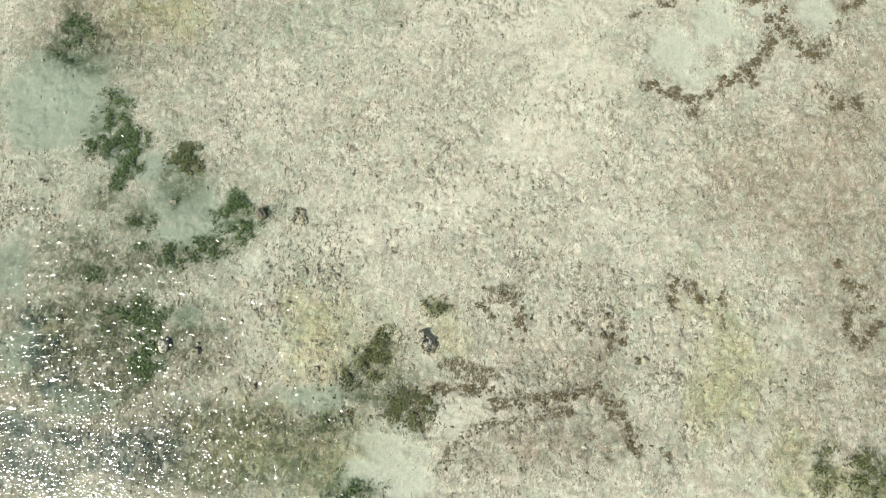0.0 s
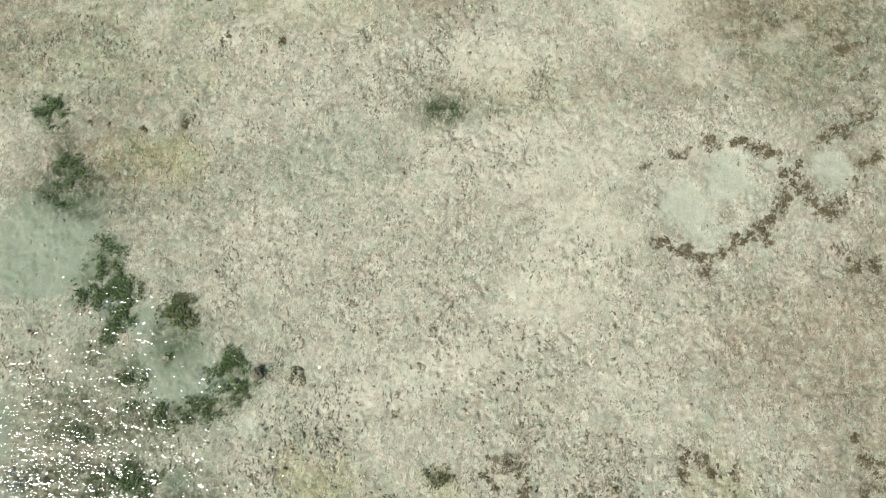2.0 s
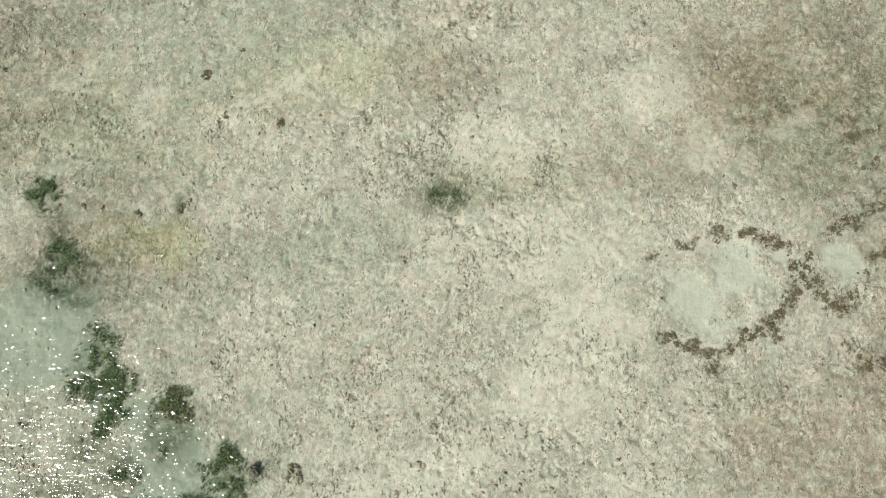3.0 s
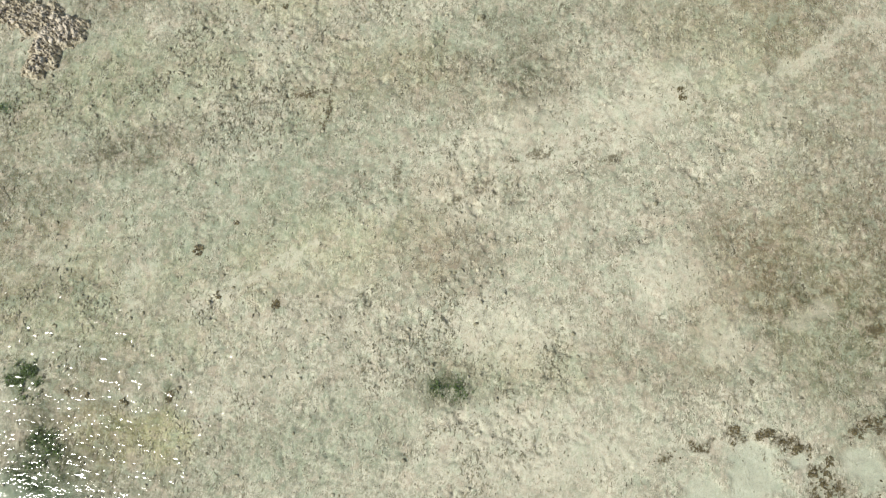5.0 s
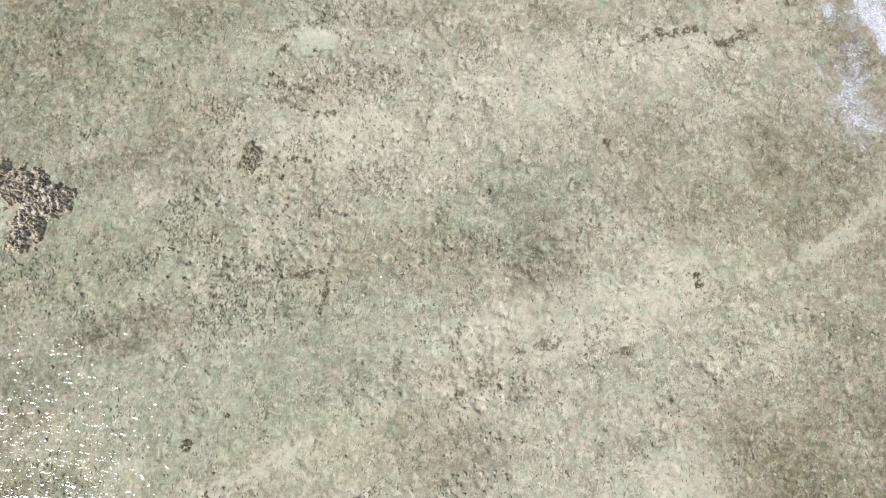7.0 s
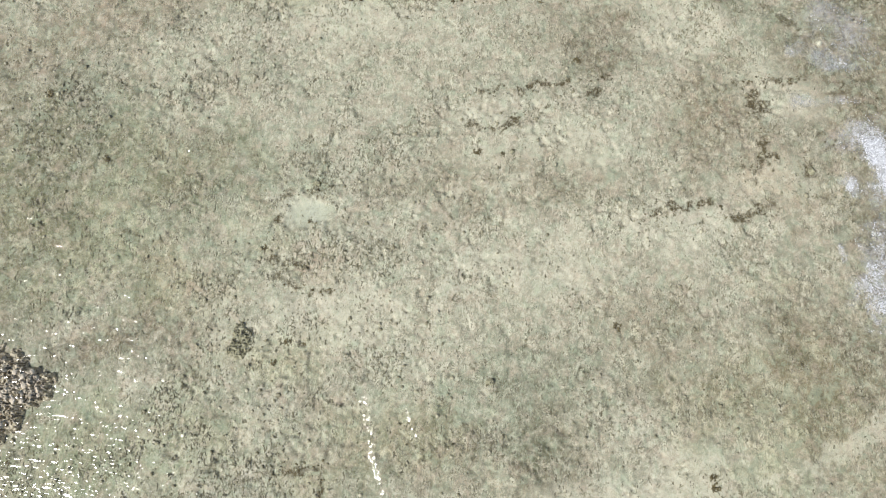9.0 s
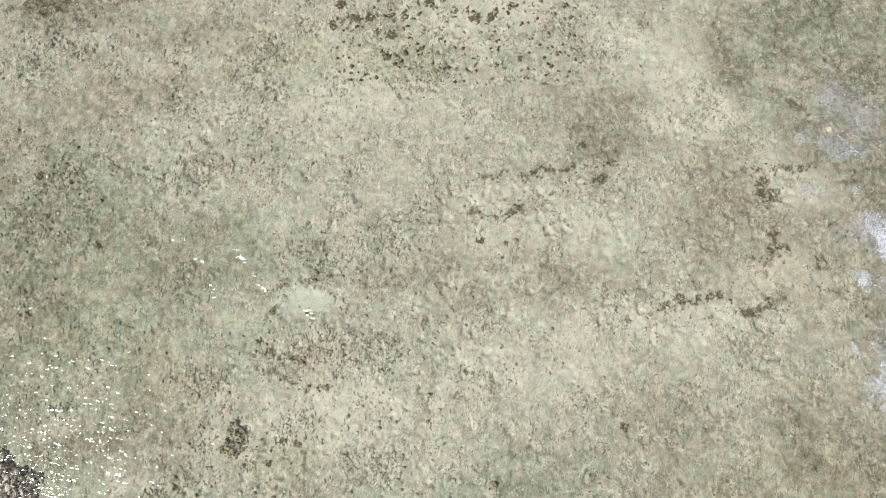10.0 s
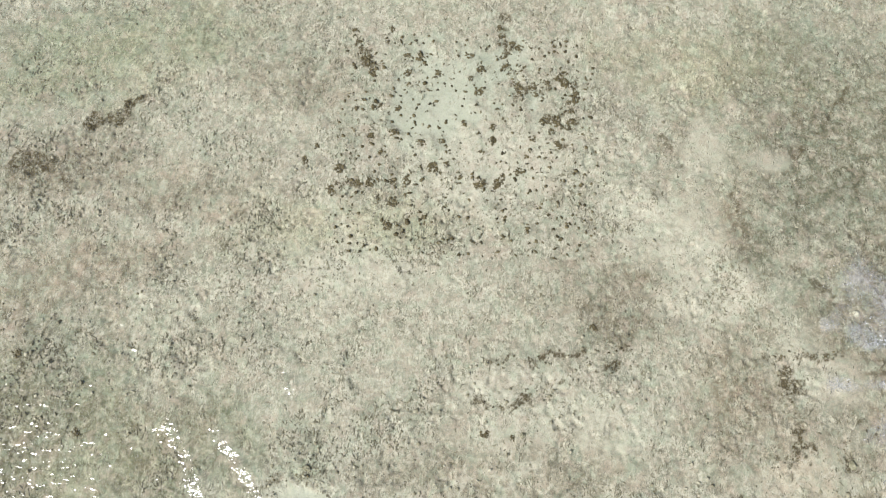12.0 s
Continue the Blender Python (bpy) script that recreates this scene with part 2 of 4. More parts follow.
FINE_EDGES = [
    [(-0.66, 40.39), (0.88, 40.56), (2.64, 40.92), (4.44, 41.14)],
    [(-1.24, 39.07), (0.02, 38.91), (0.93, 39.44), (1.85, 39.87)],
    [(3.42, 40.13), (3.99, 40.61)],
    [(5.32, 35.53), (6.8, 36.09), (7.84, 36.2), (8.85, 35.61), (10.16, 36.07), (10.77, 36.0)],
    [(-8.32, 35.89), (-7.68, 36.12), (-6.57, 36.37)],
    [(-7.76, 32.77), (-6.55, 32.38), (-5.68, 32.49)],
    [(-8.3, 33.57), (-7.01, 33.43)],
    [(-8.32, 35.44), (-8.21, 35.09)],
    [(-7.8, 25.89), (-6.93, 26.18), (-5.96, 26.28), (-5.88, 25.58), (-6.19, 24.79)]]
FAINT_EDGES = [
    [(1.11, 23.52), (2.28, 23.76), (3.57, 24.22), (5.42, 24.83)],
    [(3.13, 23.33), (5.22, 23.66), (5.4, 24.11)],
    [(-2.78, 20.84), (-1.95, 21.29), (-0.48, 22.18), (1.0, 23.3)],
    [(-3.26, 22.58), (-3.25, 23.47)],
    [(-8.55, 35.71), (-7.67, 36.16), (-6.05, 36.48)],
    [(-8.11, 32.99), (-6.97, 32.59), (-5.82, 32.47)],
    [(6.63, 35.85), (7.3, 36.2)],
    [(9.82, 36.09), (10.35, 36.24)],
    [(-15.07, 50.28), (-14.07, 51.32), (-12.96, 51.76)],
    [(5.7, 49.73), (6.55, 48.19)],
    [(10.83, 48.74), (11.83, 49.81), (13.27, 51.54)],
    [(8.38, 47.37), (8.56, 46.24), (9.16, 45.33)],
    [(10.4, 44.33), (11.81, 43.32)]]
TUFTS_NORTH = [(-5.33, 50.35), (-4.59, 49.22), (-5.46, 48.95), (-3.52, 48.84), (-1.11, 48.48), (-2.42, 47.92), (-2.96, 47.76), (-1.96, 47.47), (-0.32, 47.45), (-6.59, 47.61), (-5.84, 47.05), (-5.34, 47.13), (-4.47, 47.16), (-5.01, 46.45), (-4.48, 46.33), (-3.24, 45.75), (-4.58, 45.37), (-7.56, 48.53), (-7.95, 47.92), (-3.92, 47.22), (-1.81, 49.66), (-0.74, 49.55), (0.32, 47.7), (0.65, 48.3), (-3.7, 52.61), (-2.98, 51.86), (-4.17, 51.83), (-1.68, 52.66), (-1.21, 52.04), (-4.93, 53.88), (1.3, 49.87), (1.85, 50.01), (-2.68, 48.91), (-4.16, 52.6), (-1.6, 51.65), (-1.29, 51.1), (-4.49, 50.32), (0.86, 49.13), (-4.98, 48.37), (-0.68, 48.97)]
TUFTS = [(0.8, 1.13), (1.94, 1.17), (1.58, 1.57), (1.5, 0.32), (0.6, 1.41), (0.36, 1.58), (5.97, -0.44), (-4.26, -2.27), (-3.49, -2.38), (8.27, 1.76), (-14.17, 14.4), (-14.94, 14.53), (-11.16, 14.63), (-11.23, 14.37), (-12.82, 14.27), (-7.53, 17.8), (-18.78, 20.09), (-9.71, 18.19), (-1.8, 13.32), (7.57, 26.4), (7.64, 26.08), (-10.61, 19.86), (-7.52, 17.89), (-11.16, 14.56), (-15.42, 26.69), (-17.16, 26.04), (-9.3, 20.96), (-0.13, 29.37), (-6.88, 30.55), (-7.47, 30.58), (-7.93, 29.83), (-8.59, 34.03), (-7.0, 35.16), (4.44, 31.48), (3.09, 41.83), (-17.82, 40.07), (-15.11, 37.42), (-0.72, 37.98), (0.25, 37.89)]
MOSS_B = [(-16.3, 35.3, 5.34, 3.02, 0), (-18.0, 32.4, 2.51, 1.82, 0), (-10.2, 36.8, 3.45, 0.92, 0), (-11.2, 21.8, 4.14, 1.74, 15), (-15.3, 23.1, 3.33, 2.22, 15), (1.6, 27.5, 1.32, 1.1, 0), (-16.5, 53.1, 5.48, 1.43, 0), (-18.4, 50.7, 2.81, 1.17, 10)]
PINK = [(-1.1, 22.6, 1.49, 0.96, 15), (-1.9, 20.6, 1.69, 0.95, 15), (8.3, 20.8, 1.24, 1.03, 0), (-11.4, 32.6, 2.02, 1.12, 0), (-6.8, 33.3, 1.33, 0.62, 0), (10.2, 37.1, 1.31, 1.31, 0), (10.8, 6.5, 2.24, 1.02, 0), (11.7, 5.0, 2.21, 0.9, 0), (15.1, 10.4, 0.82, 0.82, 0), (9.8, 19.4, 1.7, 2.33, 0), (12.3, 18.5, 2.3, 1.04, 0), (11.9, 6.5, 2.5, 1.92, 0), (8.4, 46.4, 0.63, 1.16, -15), (-10.4, 45.6, 1.31, 0.44, 0), (-15.3, 43.8, 2.12, 0.56, 10), (8.0, 39.7, 1.28, 1.71, 0)]
STAIN_B = [(-17.6, 47.5, 2.5, 0.86, 8), (13.1, 42.2, 1.94, 1.72, 0), (14.2, 39.2, 0.94, 1.67, 0), (13.7, 34.8, 0.91, 1.82, 0), (5.3, 43.1, 0.89, 0.67, 0), (3.5, 42.5, 0.88, 0.53, 0), (11.7, 49.1, 2.35, 2.57, 0), (12.7, 41.9, 0.9, 1.8, 0), (4.4, 42.1, 1.22, 0.57, 0), (5.3, 43.7, 0.7, 0.58, 0), (12.2, 45.3, 1.86, 1.24, 0), (-0.8, 35.9, 0.77, 0.5, 0), (14.3, 20.5, 0.91, 2.83, 0), (4.1, -3.1, 2.15, 1.17, 0), (4.4, -0.6, 1.19, 0.8, 0)]
PALE_C = [(-7.1, 35.6, 0.97, 0.48, 0), (7.4, 35.2, 1.24, 0.62, 0), (9.8, 36.7, 1.25, 0.54, 0), (2.8, 33.2, 0.62, 0.82, 0), (1.8, 24.9, 4.49, 0.73, 22), (6.8, 35.1, 1.74, 0.74, 0), (8.6, 16.9, 0.75, 0.84, 0), (11.6, 17.5, 0.87, 0.27, 0), (2.4, 8.6, 1.61, 0.8, 40), (7.4, 48.7, 0.78, 1.21, 0), (9.9, 48.5, 0.86, 0.39, 0), (-5.4, 43.8, 3.18, 0.98, 0), (7.5, 43.4, 1.44, 1.03, 0), (3.2, 8.5, 0.85, 0.47, 30), (2.1, 7.5, 0.93, 0.34, 30), (5.4, 4.9, 1.24, 0.74, 0)]
FOAM_PATCHES = [(12.6, 43.9, 0.98, 0.57, -30), (13.6, 42.9, 0.97, 0.76, -20), (11.3, 42.2, 0.48, 0.3, 0), (12.6, 41.8, 0.77, 0.28, -10), (11.6, 40.1, 0.64, 0.19, 0), (12.9, 40.2, 0.64, 0.19, 0), (13.4, 38.7, 0.84, 0.84, 0), (13.0, 37.0, 0.29, 0.46, 20), (14.1, 36.7, 0.49, 1.03, 0), (13.9, 34.6, 0.44, 1.01, 0), (13.7, 32.8, 0.52, 0.6, 0)]
FOAM_LINES = [
    [(12.24, 34.96), (12.76, 33.51), (13.13, 32.39), (13.85, 31.27)]]
ROCK_LOBES = [(-20.2, 29.8, 0.94, 0.47, 0), (-19.1, 29.6, 0.8, 0.51, -10), (-17.8, 29.1, 0.84, 0.65, 0), (-16.6, 28.7, 0.69, 0.58, 0), (-17.6, 27.7, 0.58, 0.79, 0)]
PALE_LINES = [
    [(-10.17, 17.7), (-7.03, 19.68), (-4.2, 21.08), (-1.33, 22.39), (1.15, 23.55), (5.35, 24.92), (7.47, 25.78)],
    [(6.99, 25.29), (10.44, 26.71), (12.8, 27.97), (15.18, 29.25)],
    [(1.53, 23.26), (3.82, 23.77), (5.5, 24.34)],
    [(4.69, 35.32), (6.79, 35.87), (8.04, 35.9)],
    [(-3.77, 35.63), (-0.58, 36.3), (1.76, 37.35)]]
EDGES_CLEFT = [
    [(9.64, 41.3), (9.87, 40.37), (9.92, 39.23), (10.02, 38.33), (9.69, 37.77), (9.44, 37.09)],
    [(10.35, 37.87), (9.91, 37.99)],
    [(9.41, 40.89), (10.86, 41.24), (11.58, 41.3)],
    [(11.58, 37.91), (11.77, 37.32)],
    [(12.19, 38.82), (12.83, 38.66), (13.55, 38.09)],
    [(9.85, 40.11), (10.18, 40.03)]]


# ---- noise on arrays ----
def lattice(ix, iy, seed):
    n = (ix.astype(np.int64) * 374761393 + iy.astype(np.int64) * 668265263 + seed * 974634541) & 0x7FFFFFFF
    n = ((n ^ (n >> 13)) * 1274126177) & 0x7FFFFFFF
    n = ((n ^ (n >> 15)) * 1103515245 + 12345) & 0x7FFFFFFF
    return ((n ^ (n >> 16)) & 0xFFFF) / 32767.5 - 1.0


def vnoise(x, y, seed):
    """Smooth noise from -1 to 1 with cells one metre wide."""
    ix, iy = np.floor(x), np.floor(y)
    fx, fy = x - ix, y - iy
    fx, fy = fx * fx * (3 - 2 * fx), fy * fy * (3 - 2 * fy)
    a, b = lattice(ix, iy, seed), lattice(ix + 1, iy, seed)
    c, d = lattice(ix, iy + 1, seed), lattice(ix + 1, iy + 1, seed)
    return (a + (b - a) * fx) + ((c + (d - c) * fx) - (a + (b - a) * fx)) * fy


def fbm(x, y, size, seed, octaves=4):
    out, amp, total = 0.0, 1.0, 0.0
    c, s = math.cos(0.6), math.sin(0.6)
    x, y = x / size, y / size
    for k in range(octaves):
        out, total = out + amp * vnoise(x + 17.3 * k, y - 9.1 * k, seed + k), total + amp
        x, y, amp = 2.03 * (c * x - s * y), 2.03 * (s * x + c * y), amp * 0.55
    return out / total


def smooth(v, lo, hi):
    v = np.clip((v - lo) / (hi - lo), 0, 1)
    return v * v * (3 - 2 * v)


def zone(x, y, patches, soft, rough, seed, wide=False):
    """How far each place lies in one of the patches, 0 to 1, with frayed edges."""
    n1, n2 = fbm(x, y, 1.6, seed), fbm(x, y, 0.45, seed + 40, 3)
    out = np.zeros_like(x)
    for px, py, rx, ry, turn in patches:
        near = (np.abs(x - px) < 2.4 * max(rx, ry)) & (np.abs(y - py) < 2.4 * max(rx, ry))
        if not near.any():
            continue
        c, s = math.cos(radians(turn)), math.sin(radians(turn))
        dx, dy = x[near] - px, y[near] - py
        d = np.hypot((c * dx + s * dy) / rx, (c * dy - s * dx) / ry) + rough * (n1[near] + 0.7 * n2[near])
        out[near] = np.maximum(out[near], smooth(-d, -1 - soft, -1 + soft))
    return out


def line_zone(x, y, lines, width, seed):
    """How near each place lies to one of the broken lines, 0 to 1, with frayed edges."""
    ragged = fbm(x, y, 0.7, seed, 3) + 0.8 * fbm(x, y, 0.22, seed + 30, 3)
    x, y = x + 0.20 * fbm(x, y, 0.8, seed + 70, 3), y + 0.20 * fbm(x, y, 0.8, seed + 75, 3)
    gaps = 1.3 * smooth(fbm(x, y, 0.45, seed + 60, 3), -0.05, 0.22)
    out = np.zeros_like(x)
    for line in lines:
        for (ax, ay), (bx, by) in zip(line, line[1:]):
            near = (x > min(ax, bx) - 1) & (x < max(ax, bx) + 1) & (y > min(ay, by) - 1) & (y < max(ay, by) + 1)
            if not near.any():
                continue
            px, py, dx, dy = x[near] - ax, y[near] - ay, bx - ax, by - ay
            u = np.clip((px * dx + py * dy) / (dx * dx + dy * dy), 0, 1)
            d = np.hypot(px - u * dx, py - u * dy) / width + 1.7 * ragged[near] + gaps[near]
            out[near] = np.maximum(out[near], smooth(-d, -1.0, -0.8))
    return out


def broken(x, y):
    """Where the crust of the reef flat is broken up, 0 to 1."""
    return np.clip(0.75 * smooth(fbm(x, y, 1.9, 61, 4), -0.32, 0.30) + 0.7 * zone(x, y, ROUGH_A + ROUGH_B, 0.6, 0.9, 950) - 0.15, 0, 1)


def relief(x, y, sand, weed):
    """The height of the reef flat's floor."""
    h = 0.10 * fbm(x, y, 5.0, 3) + 0.06 * fbm(x, y, 1.5, 9, 3)
    wx, wy = x + 0.16 * fbm(x, y, 0.6, 21, 2), y + 0.16 * fbm(x, y, 0.6, 22, 2)
    crust = np.abs(fbm(wx, wy, 0.55, 31, 3))
    rough = broken(x, y)
    pits = smooth(fbm(wx, wy, 0.30, 51, 2), 0.30, 0.60) * rough
    cracks = smooth(-np.abs(fbm(wx, wy, 0.8, 55, 3)), -0.07, -0.01) * smooth(fbm(x, y, 1.3, 57, 3), 0.0, 0.4)
    open_ground = (1 - 0.85 * sand)
    ledges = smooth(fbm(x, y, 1.5, 47, 5), 0.02, 0.07) + 0.7 * smooth(fbm(x, y, 0.7, 48, 4), 0.05, 0.12) * rough
    h = h + open_ground * (0.032 * ledges + (0.015 + 0.03 * rough) * np.minimum(crust, 0.4) - 0.08 * pits - 0.06 * cracks)
    return h - 0.045 * sand + 0.03 * weed * fbm(x, y, 0.2, 71, 2)


def floor_at(x, y):
    x, y = np.atleast_1d(np.asarray(x, float)), np.atleast_1d(np.asarray(y, float))
    return relief(x, y, zone(x, y, SAND_A + SAND_B, 0.35, 0.9, 100), zone(x, y, WEED_A + WEED_B, 0.9, 0.6, 200))


# ---- materials ----
class Shader:
    """A small builder for node materials."""

    def __init__(self, name):
        self.mat = bpy.data.materials.new(name)
        self.mat.use_nodes = True
        self.tree = self.mat.node_tree
        self.bsdf = self.tree.nodes["Principled BSDF"]
        self.out = self.tree.nodes["Material Output"]

    def put(self, socket, value):
        if isinstance(value, bpy.types.NodeSocket):
            self.tree.links.new(value, socket)
        else:
            socket.default_value = value

    def coords(self):
        return self.tree.nodes.new("ShaderNodeNewGeometry").outputs["Position"]

    def noise(self, scale, detail=4.0, rough=0.55, warp=0.0, at=None):
        n = self.tree.nodes.new("ShaderNodeTexNoise")
        n.inputs["Scale"].default_value, n.inputs["Detail"].default_value = scale, detail
        n.inputs["Roughness"].default_value, n.inputs["Distortion"].default_value = rough, warp
        self.tree.links.new(at or self.coords(), n.inputs["Vector"])
        return n.outputs["Fac"]

    def cells(self, scale, turn, squeeze, edges=False):
        """Scattered cells with wavy outlines: the distance from each one's middle or to its edge, and a chance of its own."""
        place, warp = self.tree.nodes.new("ShaderNodeMapping"), self.tree.nodes.new("ShaderNodeTexNoise")
        place.inputs["Rotation"].default_value, place.inputs["Scale"].default_value = (0, 0, radians(turn)), (1.0, squeeze, 0.3)
        self.tree.links.new(self.coords(), place.inputs["Vector"])
        warp.inputs["Scale"].default_value, warp.inputs["Detail"].default_value = 2.2 * scale, 3.0
        self.tree.links.new(self.coords(), warp.inputs["Vector"])
        add = self.tree.nodes.new("ShaderNodeVectorMath")
        add.operation = "MULTIPLY_ADD"
        self.tree.links.new(warp.outputs["Color"], add.inputs[0])
        add.inputs[1].default_value = (0.9 / scale,) * 3
        self.tree.links.new(place.outputs[0], add.inputs[2])
        v = self.tree.nodes.new("ShaderNodeTexVoronoi")
        v.inputs["Scale"].default_value = scale
        self.tree.links.new(add.outputs[0], v.inputs["Vector"])
        if edges:
            v.feature = "DISTANCE_TO_EDGE"
            return v.outputs["Distance"], None
        split = self.tree.nodes.new("ShaderNodeSeparateColor")
        self.tree.links.new(v.outputs["Color"], split.inputs[0])
        return v.outputs["Distance"], split.outputs[0]

    def ramp(self, value, lo, hi, a=0.0, b=1.0):
        n = self.tree.nodes.new("ShaderNodeMapRange")
        n.interpolation_type = "SMOOTHSTEP"
        self.tree.links.new(value, n.inputs[0])
        for k, v in zip((1, 2, 3, 4), (lo, hi, a, b)):
            n.inputs[k].default_value = v
        return n.outputs[0]

    def mix(self, fac, a, b, how="MIX"):
        n = self.tree.nodes.new("ShaderNodeMix")
        n.data_type, n.blend_type = "RGBA", how
        self.put(n.inputs[0], fac)
        for socket, v in ((n.inputs[6], a), (n.inputs[7], b)):
            self.put(socket, v if isinstance(v, bpy.types.NodeSocket) else (*v, 1))
        return n.outputs[2]

    def math(self, how, a, b):
        n = self.tree.nodes.new("ShaderNodeMath")
        n.operation = how
        self.put(n.inputs[0], a), self.put(n.inputs[1], b)
        return n.outputs[0]

    def attribute(self, name):
        n = self.tree.nodes.new("ShaderNodeAttribute")
        n.attribute_name = name
        return n.outputs["Fac"]

    def island(self):
        return self.tree.nodes.new("ShaderNodeNewGeometry").outputs["Random Per Island"]

    def random(self):
        return self.tree.nodes.new("ShaderNodeObjectInfo").outputs["Random"]

    def bump(self, height, strength, distance, under=None):
        n = self.tree.nodes.new("ShaderNodeBump")
        n.inputs["Strength"].default_value, n.inputs["Distance"].default_value = strength, distance
        self.tree.links.new(height, n.inputs["Height"])
        if under:
            self.tree.links.new(under, n.inputs["Normal"])
        return n.outputs[0]

    def finish(self, colour, rough, normal=None, specular=0.3):
        self.put(self.bsdf.inputs["Base Color"], colour)
        self.put(self.bsdf.inputs["Roughness"], rough)
        self.bsdf.inputs["Specular IOR Level"].default_value = specular
        if normal:
            self.put(self.bsdf.inputs["Normal"], normal)
        return self.mat


def floor_material():
    s = Shader("reef_floor")
    turned = s.tree.nodes.new("ShaderNodeMapping")
    turned.vector_type = "TEXTURE"
    turned.inputs["Rotation"].default_value, turned.inputs["Scale"].default_value = (0, 0, radians(27)), (2.4, 1.0, 1.0)
    s.tree.links.new(s.coords(), turned.inputs["Vector"])
    bands = s.noise(0.55, 6, 0.62, 0.5, turned.outputs[0])
    broad, middle = s.noise(0.30, 5, 0.6, 0.6), s.noise(1.5, 6, 0.66, 0.7)
    plates = s.noise(0.9, 7, 0.68, 1.0)
    combed = s.tree.nodes.new("ShaderNodeMapping")
    combed.inputs["Scale"].default_value = (1.0, 0.36, 1.0)
    s.tree.links.new(s.coords(), combed.inputs["Vector"])
    fine, grain = s.noise(3.6, 5, 0.64, 1.6), s.noise(13.5, 4, 0.64, 1.1, combed.outputs[0])
    rough = s.attribute("rough")
    c = s.mix(s.ramp(middle, 0.36, 0.64), (0.280, 0.268, 0.212), (0.480, 0.458, 0.378))
    c = s.mix(s.ramp(plates, 0.48, 0.55, 0.0, 0.55), c, (0.225, 0.210, 0.165))
    c = s.mix(s.ramp(bands, 0.42, 0.60, 0.0, 0.50), c, (0.490, 0.470, 0.388))
    c = s.mix(s.ramp(bands, 0.38, 0.50, 0.60, 0.0), c, (0.68, 0.68, 0.63), "MULTIPLY")
    c = s.mix(s.ramp(broad, 0.42, 0.66, 0, 0.40), c, (0.310, 0.318, 0.236))
    c = s.mix(s.ramp(s.noise(0.7, 5, 0.6, 0.8), 0.50, 0.64, 0, 0.45), c, (0.430, 0.375, 0.300))
    c = s.mix(s.ramp(s.noise(0.55, 5, 0.62, 0.6), 0.52, 0.66, 0, 0.45), c, (0.290, 0.325, 0.245))
    # turf in the small hollows of broken ground, bare limestone on the small knobs
    turf = s.math("MULTIPLY", s.ramp(fine, 0.34, 0.44, 0.80, 0.0), s.ramp(rough, 0.25, 1.0, 0.16, 0.58))
    c = s.mix(turf, c, (0.125, 0.116, 0.078))
    c = s.mix(s.ramp(fine, 0.53, 0.62, 0.0, 0.42), c, (0.590, 0.565, 0.470))
    c = s.mix(s.ramp(grain, 0.37, 0.50, 0.46, 0.0), c, (0.150, 0.140, 0.098))
    c = s.mix(s.ramp(grain, 0.52, 0.63, 0.0, 0.36), c, (0.620, 0.590, 0.490))
    # short streaks of turf and bare rock combed by the swell
    hairs = s.tree.nodes.new("ShaderNodeMapping")
    hairs.inputs["Rotation"].default_value, hairs.inputs["Scale"].default_value = (0, 0, radians(4)), (1.0, 0.36, 1.0)
    s.tree.links.new(s.coords(), hairs.inputs["Vector"])
    hair, tuffet = s.noise(15.0, 4, 0.70, 1.4, hairs.outputs[0]), s.noise(0.9, 5, 0.66, 0.6)
    c = s.mix(s.math("MULTIPLY", s.ramp(hair, 0.37, 0.45, 0.56, 0.0), s.ramp(tuffet, 0.36, 0.62, 0.30, 0.95)), c, (0.150, 0.140, 0.098))
    c = s.mix(s.ramp(hair, 0.55, 0.62, 0.0, 0.46), c, (0.660, 0.632, 0.535))
    # crusts of several ages, each with a crisp edge
    for scale, lo, hi, share, colour in ((1.05, 0.520, 0.536, 0.50, (0.270, 0.262, 0.205)), (1.7, 0.545, 0.560, 0.46, (0.385, 0.325, 0.262)),
                                         (1.4, 0.550, 0.566, 0.44, (0.285, 0.322, 0.245)), (2.6, 0.545, 0.562, 0.50, (0.560, 0.535, 0.445)), (3.8, 0.560, 0.580, 0.45, (0.215, 0.205, 0.155))):
        c = s.mix(s.ramp(s.noise(scale, 6, 0.66, 1.1), lo, hi, 0.0, share), c, colour)
    # the raised lip of a crust embossed in colour: lit side pale, shaded dark
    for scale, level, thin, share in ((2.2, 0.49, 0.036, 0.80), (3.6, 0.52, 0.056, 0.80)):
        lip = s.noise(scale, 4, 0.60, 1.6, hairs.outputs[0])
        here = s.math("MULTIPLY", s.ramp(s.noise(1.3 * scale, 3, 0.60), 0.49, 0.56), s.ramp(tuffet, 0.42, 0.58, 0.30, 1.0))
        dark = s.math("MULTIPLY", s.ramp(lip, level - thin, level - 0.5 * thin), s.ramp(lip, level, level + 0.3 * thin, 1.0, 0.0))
        weight = s.math("MULTIPLY", s.ramp(lip, level + 0.2 * thin, level + 0.6 * thin), s.ramp(lip, level + thin, level + 1.8 * thin, 1.0, 0.0))
        c = s.mix(s.math("MULTIPLY", s.math("MULTIPLY", weight, here), 0.9 * share), c, (0.640, 0.612, 0.510))
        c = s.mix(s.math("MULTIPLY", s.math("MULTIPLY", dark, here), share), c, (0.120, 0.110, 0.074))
    # each stain breaks up into crumbs
    crumbs = s.ramp(s.noise(2.8, 8, 0.76, 0.7), 0.40, 0.56, 0.22, 1.0)

